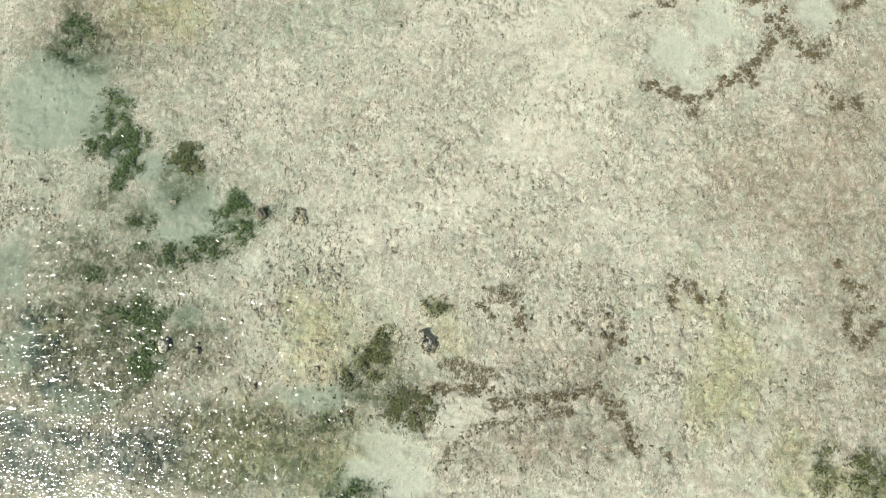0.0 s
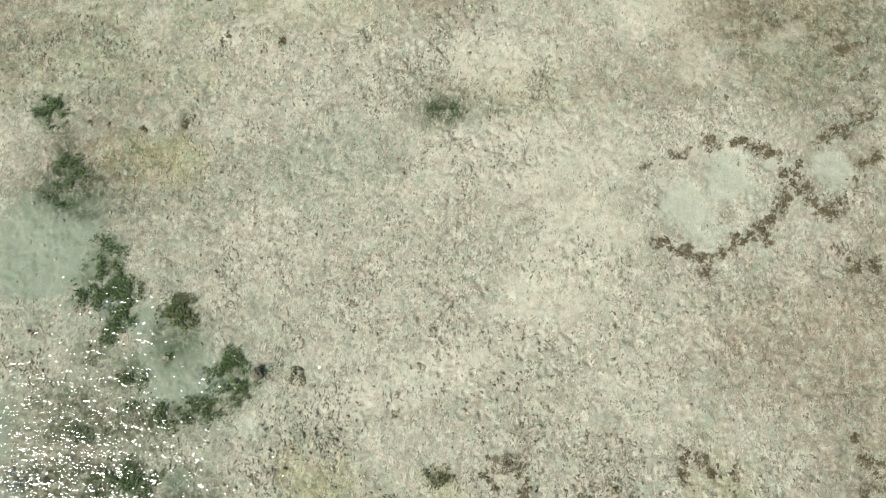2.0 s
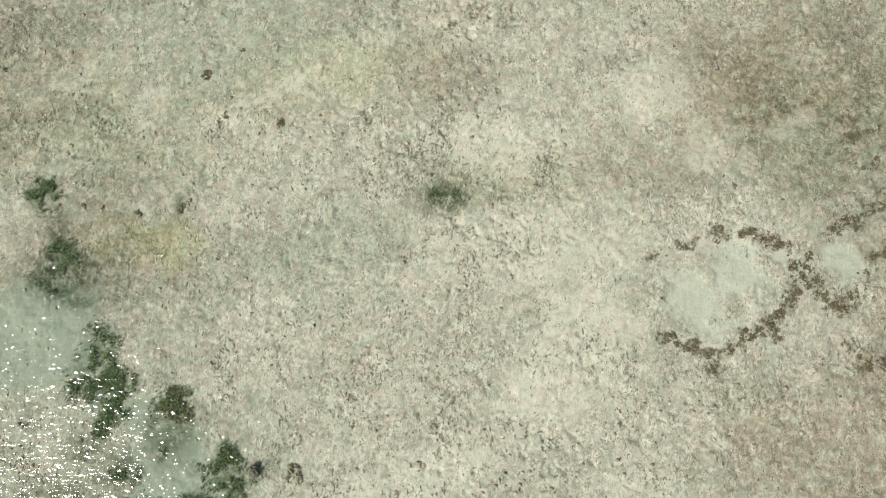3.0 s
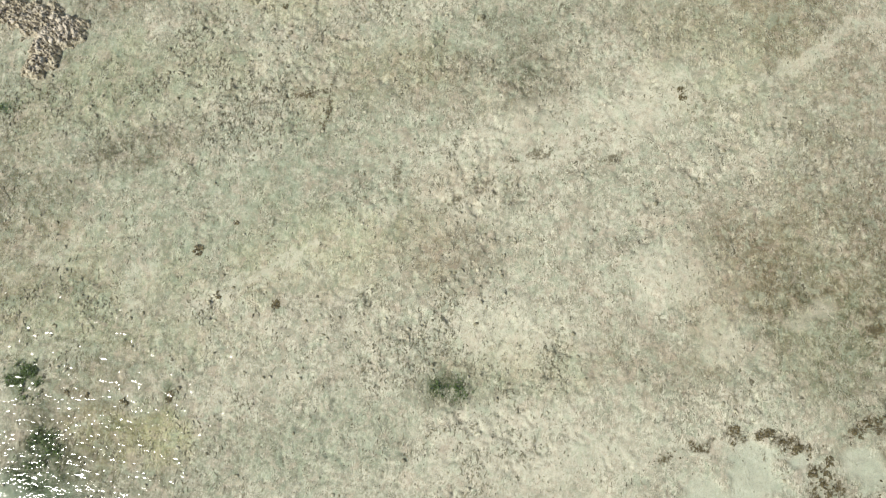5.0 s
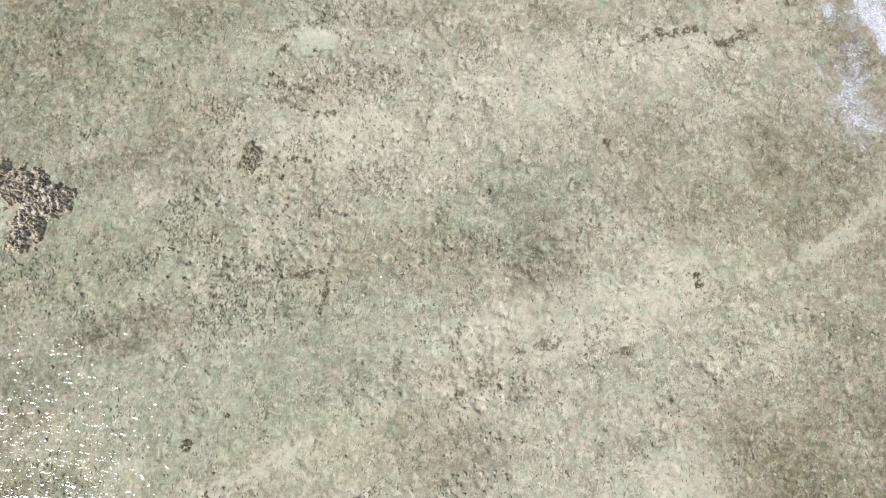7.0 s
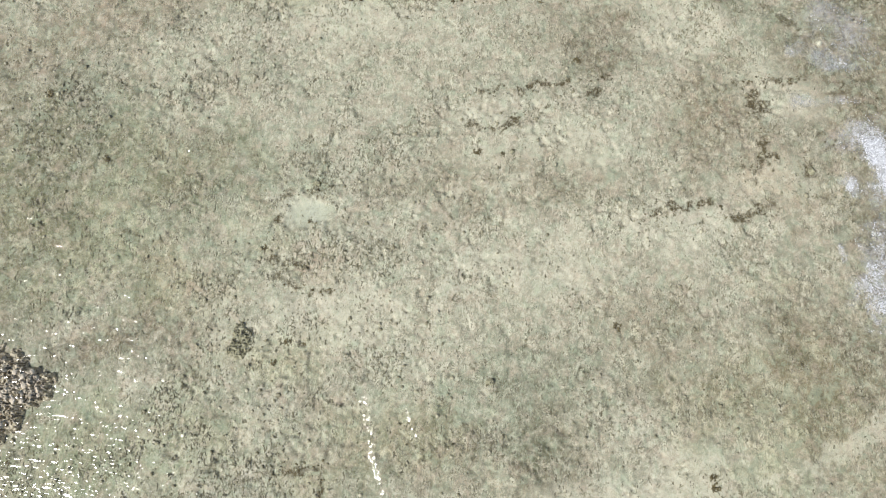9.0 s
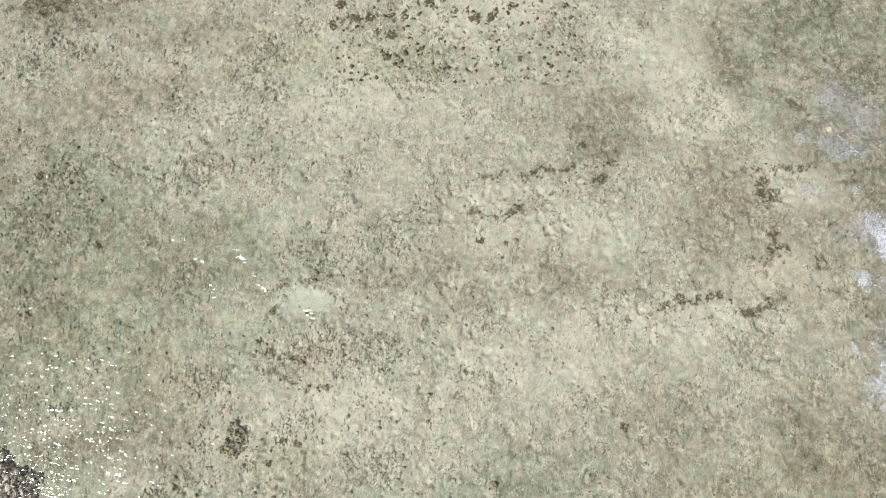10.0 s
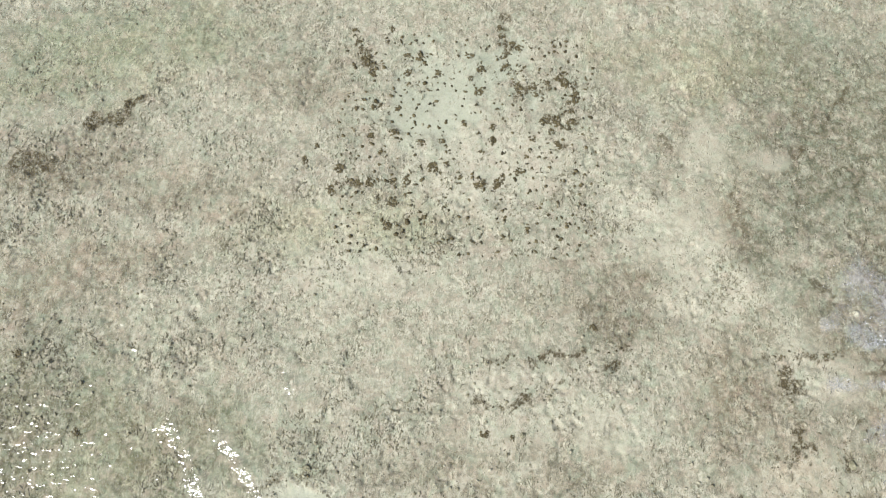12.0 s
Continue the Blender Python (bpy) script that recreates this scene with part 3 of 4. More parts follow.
    def patchy(name, most):
        return s.math("MULTIPLY", s.math("MULTIPLY", s.attribute(name), crumbs), most)

    c = s.mix(patchy("moss", 0.75), c, (0.64, 0.72, 0.66), "MULTIPLY")
    c = s.mix(patchy("brown", 0.95), c, (0.61, 0.565, 0.51), "MULTIPLY")
    c = s.mix(patchy("stain", 0.62), c, (0.54, 0.50, 0.45), "MULTIPLY")
    c = s.mix(s.math("MULTIPLY", s.attribute("olive"), 0.72), c, (0.80, 0.81, 0.53), "MULTIPLY")
    c = s.mix(patchy("pale", 0.56), c, (0.560, 0.535, 0.445))
    # pink crusts and green films, in crumbs
    tint = s.noise(1.9, 7, 0.70, 0.8)
    c = s.mix(s.ramp(tint, 0.53, 0.62, 0.0, 0.38), c, (0.455, 0.375, 0.310))
    c = s.mix(s.ramp(tint, 0.39, 0.47, 0.38, 0.0), c, (0.330, 0.378, 0.290))
    c = s.mix(patchy("pink", 0.48), c, (0.80, 0.69, 0.63), "MULTIPLY")
    c = s.mix(s.math("MULTIPLY", s.attribute("silt"), 0.75), c, (0.235, 0.278, 0.215))
    # bluish dark for deeper water and for reflected sky, painted on the floor
    c = s.mix(s.math("MULTIPLY", s.attribute("deep"), s.ramp(crumbs, 0.2, 0.9, 0.50, 0.95)), c, (0.27, 0.36, 0.41), "MULTIPLY")
    c = s.mix(s.math("MULTIPLY", s.attribute("sand"), 0.62), c, (0.425, 0.448, 0.368))
    c = s.mix(s.math("MULTIPLY", s.attribute("weed"), s.ramp(s.noise(3.5, 5, 0.66, 0.8), 0.40, 0.56, 0.25, 0.88)), c, (0.055, 0.088, 0.034))
    cover = s.math("MULTIPLY", s.attribute("turf"), s.ramp(crumbs, 0.2, 0.9, 0.42, 0.92))
    c = s.mix(cover, c, (0.31, 0.345, 0.255), "MULTIPLY")
    tatters = s.math("MULTIPLY", s.ramp(hair, 0.50, 0.60, 1.0, 0.45), s.ramp(s.noise(5.0, 4, 0.65, 0.8), 0.42, 0.49, 0.12, 1.0))
    c = s.mix(s.math("MULTIPLY", s.attribute("mat"), tatters), c, (0.085, 0.068, 0.038))
    clear_of_sand = s.ramp(s.math("MAXIMUM", s.attribute("sand"), s.attribute("silt")), 0.2, 0.9, 1.0, 0.5)
    # ledge shade painted as thin dark lines where one crust ends on the next
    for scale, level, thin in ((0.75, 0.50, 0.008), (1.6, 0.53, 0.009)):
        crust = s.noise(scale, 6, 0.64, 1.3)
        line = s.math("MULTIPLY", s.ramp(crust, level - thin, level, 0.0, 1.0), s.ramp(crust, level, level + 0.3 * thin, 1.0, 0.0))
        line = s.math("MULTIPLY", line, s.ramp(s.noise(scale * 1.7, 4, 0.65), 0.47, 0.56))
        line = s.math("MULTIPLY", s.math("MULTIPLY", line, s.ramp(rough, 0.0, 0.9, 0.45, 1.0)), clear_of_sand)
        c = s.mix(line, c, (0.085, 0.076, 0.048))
    # short clefts painted flat: their shade as dark flecks, each with a pale rim
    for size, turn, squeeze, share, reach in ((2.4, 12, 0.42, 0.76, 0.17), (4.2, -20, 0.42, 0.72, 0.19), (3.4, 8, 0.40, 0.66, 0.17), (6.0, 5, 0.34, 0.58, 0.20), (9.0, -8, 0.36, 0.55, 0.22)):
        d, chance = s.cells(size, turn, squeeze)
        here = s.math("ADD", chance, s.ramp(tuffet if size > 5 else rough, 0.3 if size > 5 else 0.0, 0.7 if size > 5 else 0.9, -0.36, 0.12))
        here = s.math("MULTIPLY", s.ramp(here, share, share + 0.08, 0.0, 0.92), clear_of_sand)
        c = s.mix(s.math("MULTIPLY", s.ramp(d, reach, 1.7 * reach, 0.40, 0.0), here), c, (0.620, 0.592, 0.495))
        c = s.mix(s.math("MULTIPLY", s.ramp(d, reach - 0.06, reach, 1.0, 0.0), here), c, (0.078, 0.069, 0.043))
    # a crackle of short cracks between crusts
    for size, turn, squeeze, low, wide in ((2.2, 8, 0.42, 0.57, 0.06), (3.6, -10, 0.40, 0.58, 0.08)):
        d, chance = s.cells(size, turn, squeeze, edges=True)
        here = s.ramp(s.noise(size * 0.7, 4, 0.66, 0.8), low, low + 0.05)
        here = s.math("MULTIPLY", s.math("MULTIPLY", here, s.ramp(rough, 0.0, 0.9, 0.35, 1.0)), clear_of_sand)
        c = s.mix(s.math("MULTIPLY", s.ramp(d, wide, 3.0 * wide, 0.30, 0.0), here), c, (0.580, 0.555, 0.462))
        c = s.mix(s.math("MULTIPLY", s.ramp(d, 0.5 * wide, wide, 0.60, 0.0), here), c, (0.085, 0.076, 0.048))
    n = s.bump(fine, 0.32, 0.05)
    n = s.bump(grain, 0.50, 0.02, n)
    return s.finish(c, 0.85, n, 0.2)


def rubble_material():
    s = Shader("coral_rubble")
    r = s.island()
    c = s.mix(s.ramp(r, 0.25, 0.95), (0.240, 0.220, 0.160), (0.520, 0.490, 0.395))
    c = s.mix(s.ramp(s.noise(9, 4), 0.4, 0.65, 0.0, 0.5), c, (0.310, 0.290, 0.200))
    return s.finish(c, 0.85, s.bump(s.noise(40, 3), 0.5, 0.01), 0.2)


def weed_material(name, dark, light):
    s = Shader(name)
    c = s.mix(s.island(), dark, light)
    c = s.mix(s.math("MULTIPLY", s.random(), 0.35), c, light)
    return s.finish(c, 0.6, s.bump(s.noise(30, 3), 0.4, 0.01), 0.3)


def rock_material(name, dark, light, tint):
    s = Shader(name)
    c = s.mix(s.ramp(s.noise(3.2, 6, 0.65, 0.8), 0.35, 0.65), dark, light)
    c = s.mix(s.ramp(s.noise(11, 5, 0.65, 0.5), 0.45, 0.7, 0, 0.6), c, tint)
    c = s.mix(s.ramp(s.noise(6.5, 4, 0.6, 1.2), 0.38, 0.45, 0.85, 0.0), c, (0.045, 0.037, 0.028))
    n = s.bump(s.noise(8, 6, 0.65), 0.8, 0.05)
    return s.finish(c, 0.8, n, 0.25)


def lump_material():
    s = Shader("pinkish_coral_lumps")
    c = s.mix(s.island(), (0.33, 0.285, 0.215), (0.54, 0.48, 0.38))
    c = s.mix(s.ramp(s.noise(16, 4), 0.45, 0.7, 0.0, 0.5), c, (0.62, 0.53, 0.44))
    return s.finish(c, 0.85, s.bump(s.noise(30, 4), 0.6, 0.02), 0.2)


def water_material():
    s = Shader("sea_water")
    t = s.tree
    fresnel, gloss = t.nodes.new("ShaderNodeFresnel"), t.nodes.new("ShaderNodeBsdfGlossy")
    gloss.distribution = "BECKMANN"
    clear, mixer = t.nodes.new("ShaderNodeBsdfTransparent"), t.nodes.new("ShaderNodeMixShader")
    fresnel.inputs["IOR"].default_value, gloss.inputs["Roughness"].default_value = 1.33, 0.125
    clear.inputs["Color"].default_value = (0.955, 0.985, 0.962, 1)
    stretch = t.nodes.new("ShaderNodeMapping")
    stretch.inputs["Rotation"].default_value, stretch.inputs["Scale"].default_value = (0, 0, radians(-8)), (1.0, 2.3, 1.0)
    t.links.new(s.coords(), stretch.inputs["Vector"])
    ripples = s.noise(1.7, 1.5, 0.5, 0.5, stretch.outputs[0])
    small = s.noise(4.4, 1, 0.5, 0.4, stretch.outputs[0])
    height = s.math("MULTIPLY", s.math("ADD", s.math("MULTIPLY", ripples, 0.061), s.math("MULTIPLY", small, 0.026)), s.attribute("chop"))

    n = s.bump(height, 1.0, 1.0)
    for node in (fresnel, gloss):
        t.links.new(n, node.inputs["Normal"])
    t.links.new(fresnel.outputs[0], mixer.inputs[0])
    t.links.new(clear.outputs[0], mixer.inputs[1])
    t.links.new(gloss.outputs[0], mixer.inputs[2])
    t.links.new(mixer.outputs[0], s.out.inputs["Surface"])
    return s.mat


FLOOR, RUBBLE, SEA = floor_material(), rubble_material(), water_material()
GREEN = weed_material("green_seaweed", (0.032, 0.052, 0.016), (0.120, 0.175, 0.060))
DARK_WEED = weed_material("brown_seaweed", (0.056, 0.045, 0.022), (0.165, 0.135, 0.072))
TURF_STRANDS = weed_material("turf_algae", (0.085, 0.077, 0.048), (0.270, 0.250, 0.175))
OLIVE_WEED = weed_material("olive_seaweed", (0.062, 0.068, 0.025), (0.165, 0.178, 0.072))
PINK_ROCK = rock_material("pink_brown_reef_rock", (0.36, 0.312, 0.240), (0.53, 0.470, 0.370), (0.59, 0.54, 0.44))
PINK_LUMPS = lump_material()
GREY_ROCK = rock_material("grey_limestone", (0.26, 0.24, 0.18), (0.46, 0.43, 0.34), (0.54, 0.51, 0.42))
OLIVE_ROCK = rock_material("olive_crusted_limestone", (0.20, 0.19, 0.125), (0.38, 0.36, 0.265), (0.46, 0.44, 0.34))
DARK_ROCK = rock_material("dark_crusted_rock", (0.07, 0.066, 0.045), (0.17, 0.16, 0.11), (0.26, 0.25, 0.18))
PALE_ROCK = rock_material("pale_limestone", (0.42, 0.40, 0.32), (0.60, 0.58, 0.48), (0.66, 0.64, 0.54))


# ---- mesh helpers ----
def mesh_from(name, verts, faces, material, flat=False):
    """A mesh from arrays: verts n x 3, faces m x k."""
    me = bpy.data.meshes.new(name)
    verts, faces = np.asarray(verts, np.float32), np.asarray(faces, np.int32)
    m, k = faces.shape
    me.vertices.add(len(verts))
    me.vertices.foreach_set("co", verts.ravel())
    me.loops.add(m * k)
    me.loops.foreach_set("vertex_index", faces.ravel())
    me.polygons.add(m)
    me.polygons.foreach_set("loop_start", np.arange(0, m * k, k, dtype=np.int32))
    me.polygons.foreach_set("use_smooth", np.full(m, not flat))
    me.update(calc_edges=True)
    me.materials.append(material)
    return me


def grid(xs, ys):
    gx, gy = np.meshgrid(xs, ys)
    nx, ny = len(xs), len(ys)
    a = (np.arange(ny - 1)[:, None] * nx + np.arange(nx - 1)[None]).ravel()
    return gx.ravel(), gy.ravel(), np.stack([a, a + 1, a + nx + 1, a + nx], 1)


def ball(level):
    bm = bmesh.new()
    bmesh.ops.create_icosphere(bm, subdivisions=level, radius=1.0)
    v = np.array([tuple(p.co) for p in bm.verts])
    f = np.array([[p.index for p in q.verts] for q in bm.faces])
    bm.free()
    return v, f


def spread(lo, hi, step, reach):
    """Even steps from lo to hi, then ever wider ones out to the horizon."""
    far = np.geomspace(4 * step, reach, 26)
    return np.concatenate([lo - far[::-1], np.arange(lo, hi, step), hi + far])


rng = np.random.default_rng(7)

# ---- the sea floor ----
gx, gy, quads = grid(spread(-24.0, 18.0, 0.060, 2400), spread(-7.5, 58.5, 0.060, 2400))
near = (gx > -32) & (gx < 26) & (gy > -14) & (gy < 66)
tone = {k: np.zeros(len(gx), np.float32) for k in ("sand", "weed", "turf", "olive", "brown", "pink", "pale", "rough", "mat", "moss", "silt", "stain", "deep")}
nx_, ny_ = gx[near], gy[near]
tone["sand"][near] = zone(nx_, ny_, SAND_A + SAND_B, 0.35, 0.9, 100)
tone["weed"][near] = zone(nx_, ny_, WEED_A + WEED_B, 0.9, 0.6, 200)
tone["turf"][near] = zone(nx_, ny_, TURF_A + TURF_B, 0.9, 0.45, 250)
tone["pink"][near] = zone(nx_, ny_, PINK, 0.8, 0.9, 450)
tone["olive"][near] = np.maximum(zone(nx_, ny_, OLIVE_A, 0.9, 1.0, 300), 0.4 * zone(nx_, ny_, OLIVE_B, 0.9, 1.0, 300))
tone["brown"][near] = np.maximum(0.75 * zone(nx_, ny_, BROWN_A + BROWN_B, 0.7, 0.8, 400), zone(nx_, ny_, BROWN_C, 0.7, 0.7, 400))
tone["pale"][near] = zone(nx_, ny_, PALE_A + PALE_B + PALE_C, 0.5, 0.6, 500)
tone["pale"][near] = np.maximum(tone["pale"][near], line_zone(nx_, ny_, PALE_LINES, 0.28, 560))
tone["stain"][near] = zone(nx_, ny_, STAIN + STAIN_B, 0.6, 0.9, 770)
tone["deep"][near] = zone(nx_, ny_, DEEP_AND_SKY, 0.6, 0.6, 780)
tone["silt"][near] = zone(nx_, ny_, SILT, 0.4, 0.6, 750)
tone["moss"][near] = zone(nx_, ny_, MOSS + MOSS_B, 0.6, 0.8, 700)
tone["mat"][near] = np.maximum.reduce([line_zone(nx_, ny_, EDGES_SOUTH + EDGES_POOL + EDGES_NORTH, 0.20, 600), line_zone(nx_, ny_, EDGES_CLEFT, 0.22, 610), line_zone(nx_, ny_, FINE_EDGES + EDGES_THIN, 0.15, 600)])
tone["mat"][near] = np.maximum(tone["mat"][near], 0.8 * line_zone(nx_, ny_, FAINT_EDGES, 0.12, 620))
tone["turf"][near] = np.maximum(tone["turf"][near], zone(nx_, ny_, WEED_OLIVE, 0.6, 0.8, 650))
tone["mat"][near] = np.maximum(tone["mat"][near], zone(nx_, ny_, MATS, 0.2, 1.0, 660))
tone["rough"][:] = broken(gx, gy)
gz = relief(gx, gy, tone["sand"], tone["weed"])
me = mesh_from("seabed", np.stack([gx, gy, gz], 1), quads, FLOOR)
for key, values in tone.items():
    me.attributes.new(key, "FLOAT", "POINT").data.foreach_set("value", values)
tagged(new("seabed", me), "pale limestone reef flat with turf algae under shallow water", "sea floor", kind="structure")

# ---- the water over it: low swell crests as (x, y) to (x, y), height, width ----
CRESTS = [(-4.6, 29.2, -3.4, 25.4, 0.090, 0.26), (-3.0, 28.7, -2.4, 27.0, 0.080, 0.24), (-12.3, 39.0, -9.8, 35.3, 0.082, 0.32), (-10.0, 37.8, -7.8, 35.2, 0.085, 0.28), (-7.9, 40.2, -7.2, 39.0, 0.08, 0.26), (-7.0, 36.0, -6.2, 34.2, 0.08, 0.26)]
gx, gy, quads = grid(spread(-24.5, 18.5, 0.12, 2400), spread(-7.5, 59.0, 0.12, 2400))
gz = WATER + 0.012 * fbm(gx, gy, 1.6, 800, 3)
crest = 0 * gz
for ax, ay, bx, by, high, wide in CRESTS:
    near = (np.abs(gx - (ax + bx) / 2) < 6) & (np.abs(gy - (ay + by) / 2) < 6)
    px, py, long = gx[near] - ax, gy[near] - ay, math.hypot(bx - ax, by - ay)
    ux, uy = (bx - ax) / long, (by - ay) / long
    along, across = (px * ux + py * uy) / long, px * uy - py * ux + 0.22 * fbm(gx[near], gy[near], 0.8, 820, 2)
    ridge = np.exp(-((across / wide) ** 2)) * smooth(along, -0.15, 0.2) * smooth(-along, -1.15, -0.8)
    gz[near] += high * ridge
    crest[near] += ridge
me = mesh_from("water", np.stack([gx, gy, gz], 1), quads, SEA)
chop = (1.12 - 0.46 * smooth(gy, -1, 12)) * (0.95 + 0.25 * fbm(gx, gy, 3.2, 830, 3)) + 0.15 * np.minimum(crest, 1)
me.attributes.new("chop", "FLOAT", "POINT").data.foreach_set("value", chop.astype(np.float32))
water = new("water", me)
water.visible_shadow = False
tagged(water, "clear shallow rippled sea water with sun glints", "water", kind="structure")


# ---- rocks ----
BALLS = {k: ball(k) for k in (1, 2, 3, 4)}


def rock_mesh(name, level, size, jag, material, seed, holes=0.0):
    """A weathered rock: a ball pushed about by noise, flat below, with hollows where wanted."""
    v, f = BALLS[level]
    a = np.arctan2(v[:, 1], v[:, 0])
    u = v * 1.0
    n1 = fbm(u[:, 0] + 3 * u[:, 2] + seed, u[:, 1] - 2 * u[:, 2], 0.9, seed, 3)
    n2 = fbm(u[:, 0] + 2 * u[:, 2], u[:, 1] + 2 * u[:, 2] + seed, 0.30, seed + 5, 3)
    r = 1 + jag * n1 + 0.5 * jag * n2 + 0.12 * np.sin(3 * a + seed) * jag
    if holes:
        pit = smooth(fbm(u[:, 0] + u[:, 2], u[:, 1], 0.16, seed + 9, 2), 0.16, 0.42)
        r = r - holes * pit
        r = r + 0.5 * holes * np.abs(fbm(u[:, 0], u[:, 1] + u[:, 2], 0.10, seed + 13, 2))
    p = v * r[:, None] * np.array(size)
    p[:, 2] = np.maximum(p[:, 2], -0.3 * size[2])
    return mesh_from(name, p, f, material, flat=level > 4)


def put_rock(name, x, y, mesh, label, lift=0.0, turn=0.0, category="rock"):
    ob = new(name, mesh)
    ob.matrix_world = pose(x, y, float(floor_at(x, y)[0]) + lift, 0, 0, turn)
    return tagged(ob, label, category)


def crag_mesh(name, rx, ry, high, step, material, seed, lobes=(), pitted=0.7, k=0.0):
    """A crag of reef rock: knobs and deep hollows on a mound with a ragged outline."""
    k = k or max(0.35, rx / 1.8)
    x, y, f = grid(np.arange(-1.5 * rx, 1.5 * rx, step), np.arange(-1.5 * ry, 1.5 * ry, step))
    wx, wy = x + 0.10 * k * fbm(x, y, 0.3 * k, seed, 2), y + 0.10 * k * fbm(x, y, 0.3 * k, seed + 1, 2)
    d = 9.0 + 0 * x
    for px, py, qx, qy, turn in lobes or [(0, 0, 1, 1, 0)]:
        c, q = math.cos(radians(turn)), math.sin(radians(turn))
        dx, dy = x - px * rx, y - py * ry
        d = np.minimum(d, np.hypot((c * dx + q * dy) / (rx * qx), (c * dy - q * dx) / (ry * qy)))
    d = d + (0.30 if lobes else 0.55) * fbm(x + seed, y, 1.3 * k, seed + 2, 3) + 0.16 * fbm(x, y, 0.35 * k, seed + 3, 2)
    mound = smooth(-d, -1.0, -0.55)
    knobs = np.abs(fbm(wx, wy, 0.26 * k, seed + 4, 3))
    pits = smooth(fbm(wx, wy, 0.15 * k, seed + 6, 2), 0.22, 0.42)
    z = mound * high * (0.5 + 0.35 * fbm(x, y, 1.1 * k, seed + 7, 3) + 0.8 * knobs - pitted * pits) + 0.06 * mound * fbm(x, y, 0.14, seed + 8, 2) - 0.15 * (1 - smooth(mound, 0, 0.25))
    kept = (mound > 0.04)[f].any(1)
    return mesh_from(name, np.stack([x, y, z], 1), f[kept], material, flat=True)


def knob_mesh(seed):
    return rock_mesh("knob", 3, (1.0, 0.85, 0.75), 0.40, PINK_LUMPS, seed, 0.25)


outcrop = new("reef_rock")
outcrop.matrix_world = pose(-17.6, 28.6, float(floor_at(-17.6, 28.6)[0]))
tagged(outcrop, "pink-brown pitted reef rock with knobbly lobes in shallow water", "rock")
KNOBS = [knob_mesh(700 + 11 * k) for k in range(8)]
for k, (x, y, rx, ry, turn) in enumerate(ROCK_LOBES):
    lobe = new("rock_lobe", crag_mesh("rock_lobe", 1.45 * rx, 1.45 * ry, 0.28, 0.025, PINK_ROCK, 23 + 9 * k, pitted=1.0, k=0.55))
    lobe.parent = outcrop
    lobe.location = (x + 17.6, y - 28.6, 0)
    top = np.empty(len(lobe.data.vertices) * 3)
    lobe.data.vertices.foreach_get("co", top)
    top = top.reshape(-1, 3)
    top = top[top[:, 2] > 0.14]
    for seat in top[rng.integers(0, len(top), 7)]:
        knob = new("knob", KNOBS[int(rng.integers(len(KNOBS)))])
        knob.parent = lobe
        size = rng.uniform(0.05, 0.13)
        knob.matrix_local = Matrix.Translation(Vector(seat) - Vector((0, 0, 0.3 * size))) @ Euler((0, 0, rng.uniform(0, 6.28))).to_matrix().to_4x4() @ Matrix.Diagonal((size, size, size, 1))
put_rock("rock", -1.55, 0.12, crag_mesh("rock", 0.30, 0.50, 0.30, 0.02, GREY_ROCK, 47), "jagged grey limestone rock on the reef flat", 0.0, 15)
put_rock("rock", -11.19, 0.12, rock_mesh("rock", 4, (0.17, 0.26, 0.22), 0.25, PALE_ROCK, 51), "pale upright limestone block among green seaweed", 0.08, 10)
put_rock("rock", -7.72, 4.99, rock_mesh("rock", 4, (0.19, 0.20, 0.16), 0.45, DARK_ROCK, 53, 0.2), "small dark algae-crusted rock beside green seaweed", 0.05)
put_rock("boulder", -6.3, 4.9, crag_mesh("boulder", 0.36, 0.40, 0.12, 0.02, OLIVE_ROCK, 57), "low weathered limestone boulder on the reef flat")
put_rock("boulder", -1.85, 5.27, crag_mesh("boulder", 0.26, 0.26, 0.10, 0.025, GREY_ROCK, 60), "small flat grey boulder on pale limestone")
put_rock("boulder", -9.2, 30.6, crag_mesh("boulder", 0.55, 0.70, 0.13, 0.025, OLIVE_ROCK, 66), "crusted olive-grey boulder with dark clefts")
put_rock("rock", 12.48, 42.7, rock_mesh("rock", 3, (0.12, 0.12, 0.12), 0.2, PALE_ROCK, 70), "small rounded white stone on brown turf", 0.05)

COBBLES = [(-5.5, -0.7), (-8.9, -1.5), (-7.8, -1.4), (-10.0, -0.1), (6.2, -0.4), (-0.1, 29.4), (0.6, 38.0), (11.8, 37.5), (-11.2, 5.5), (-6.8, 36.6)]
for k, (x, y) in enumerate(COBBLES):
    size = rng.uniform(0.08, 0.14)
    cobble = put_rock("limestone_cobble", x, y, rock_mesh("limestone_cobble", 4, (size, size * 1.2, size * 0.8), 0.45, OLIVE_ROCK, 80 + 7 * k), "loose weathered limestone cobble on the reef flat", 0.0, rng.uniform(0, 360))
    tagged(cobble, group="loose cobbles")

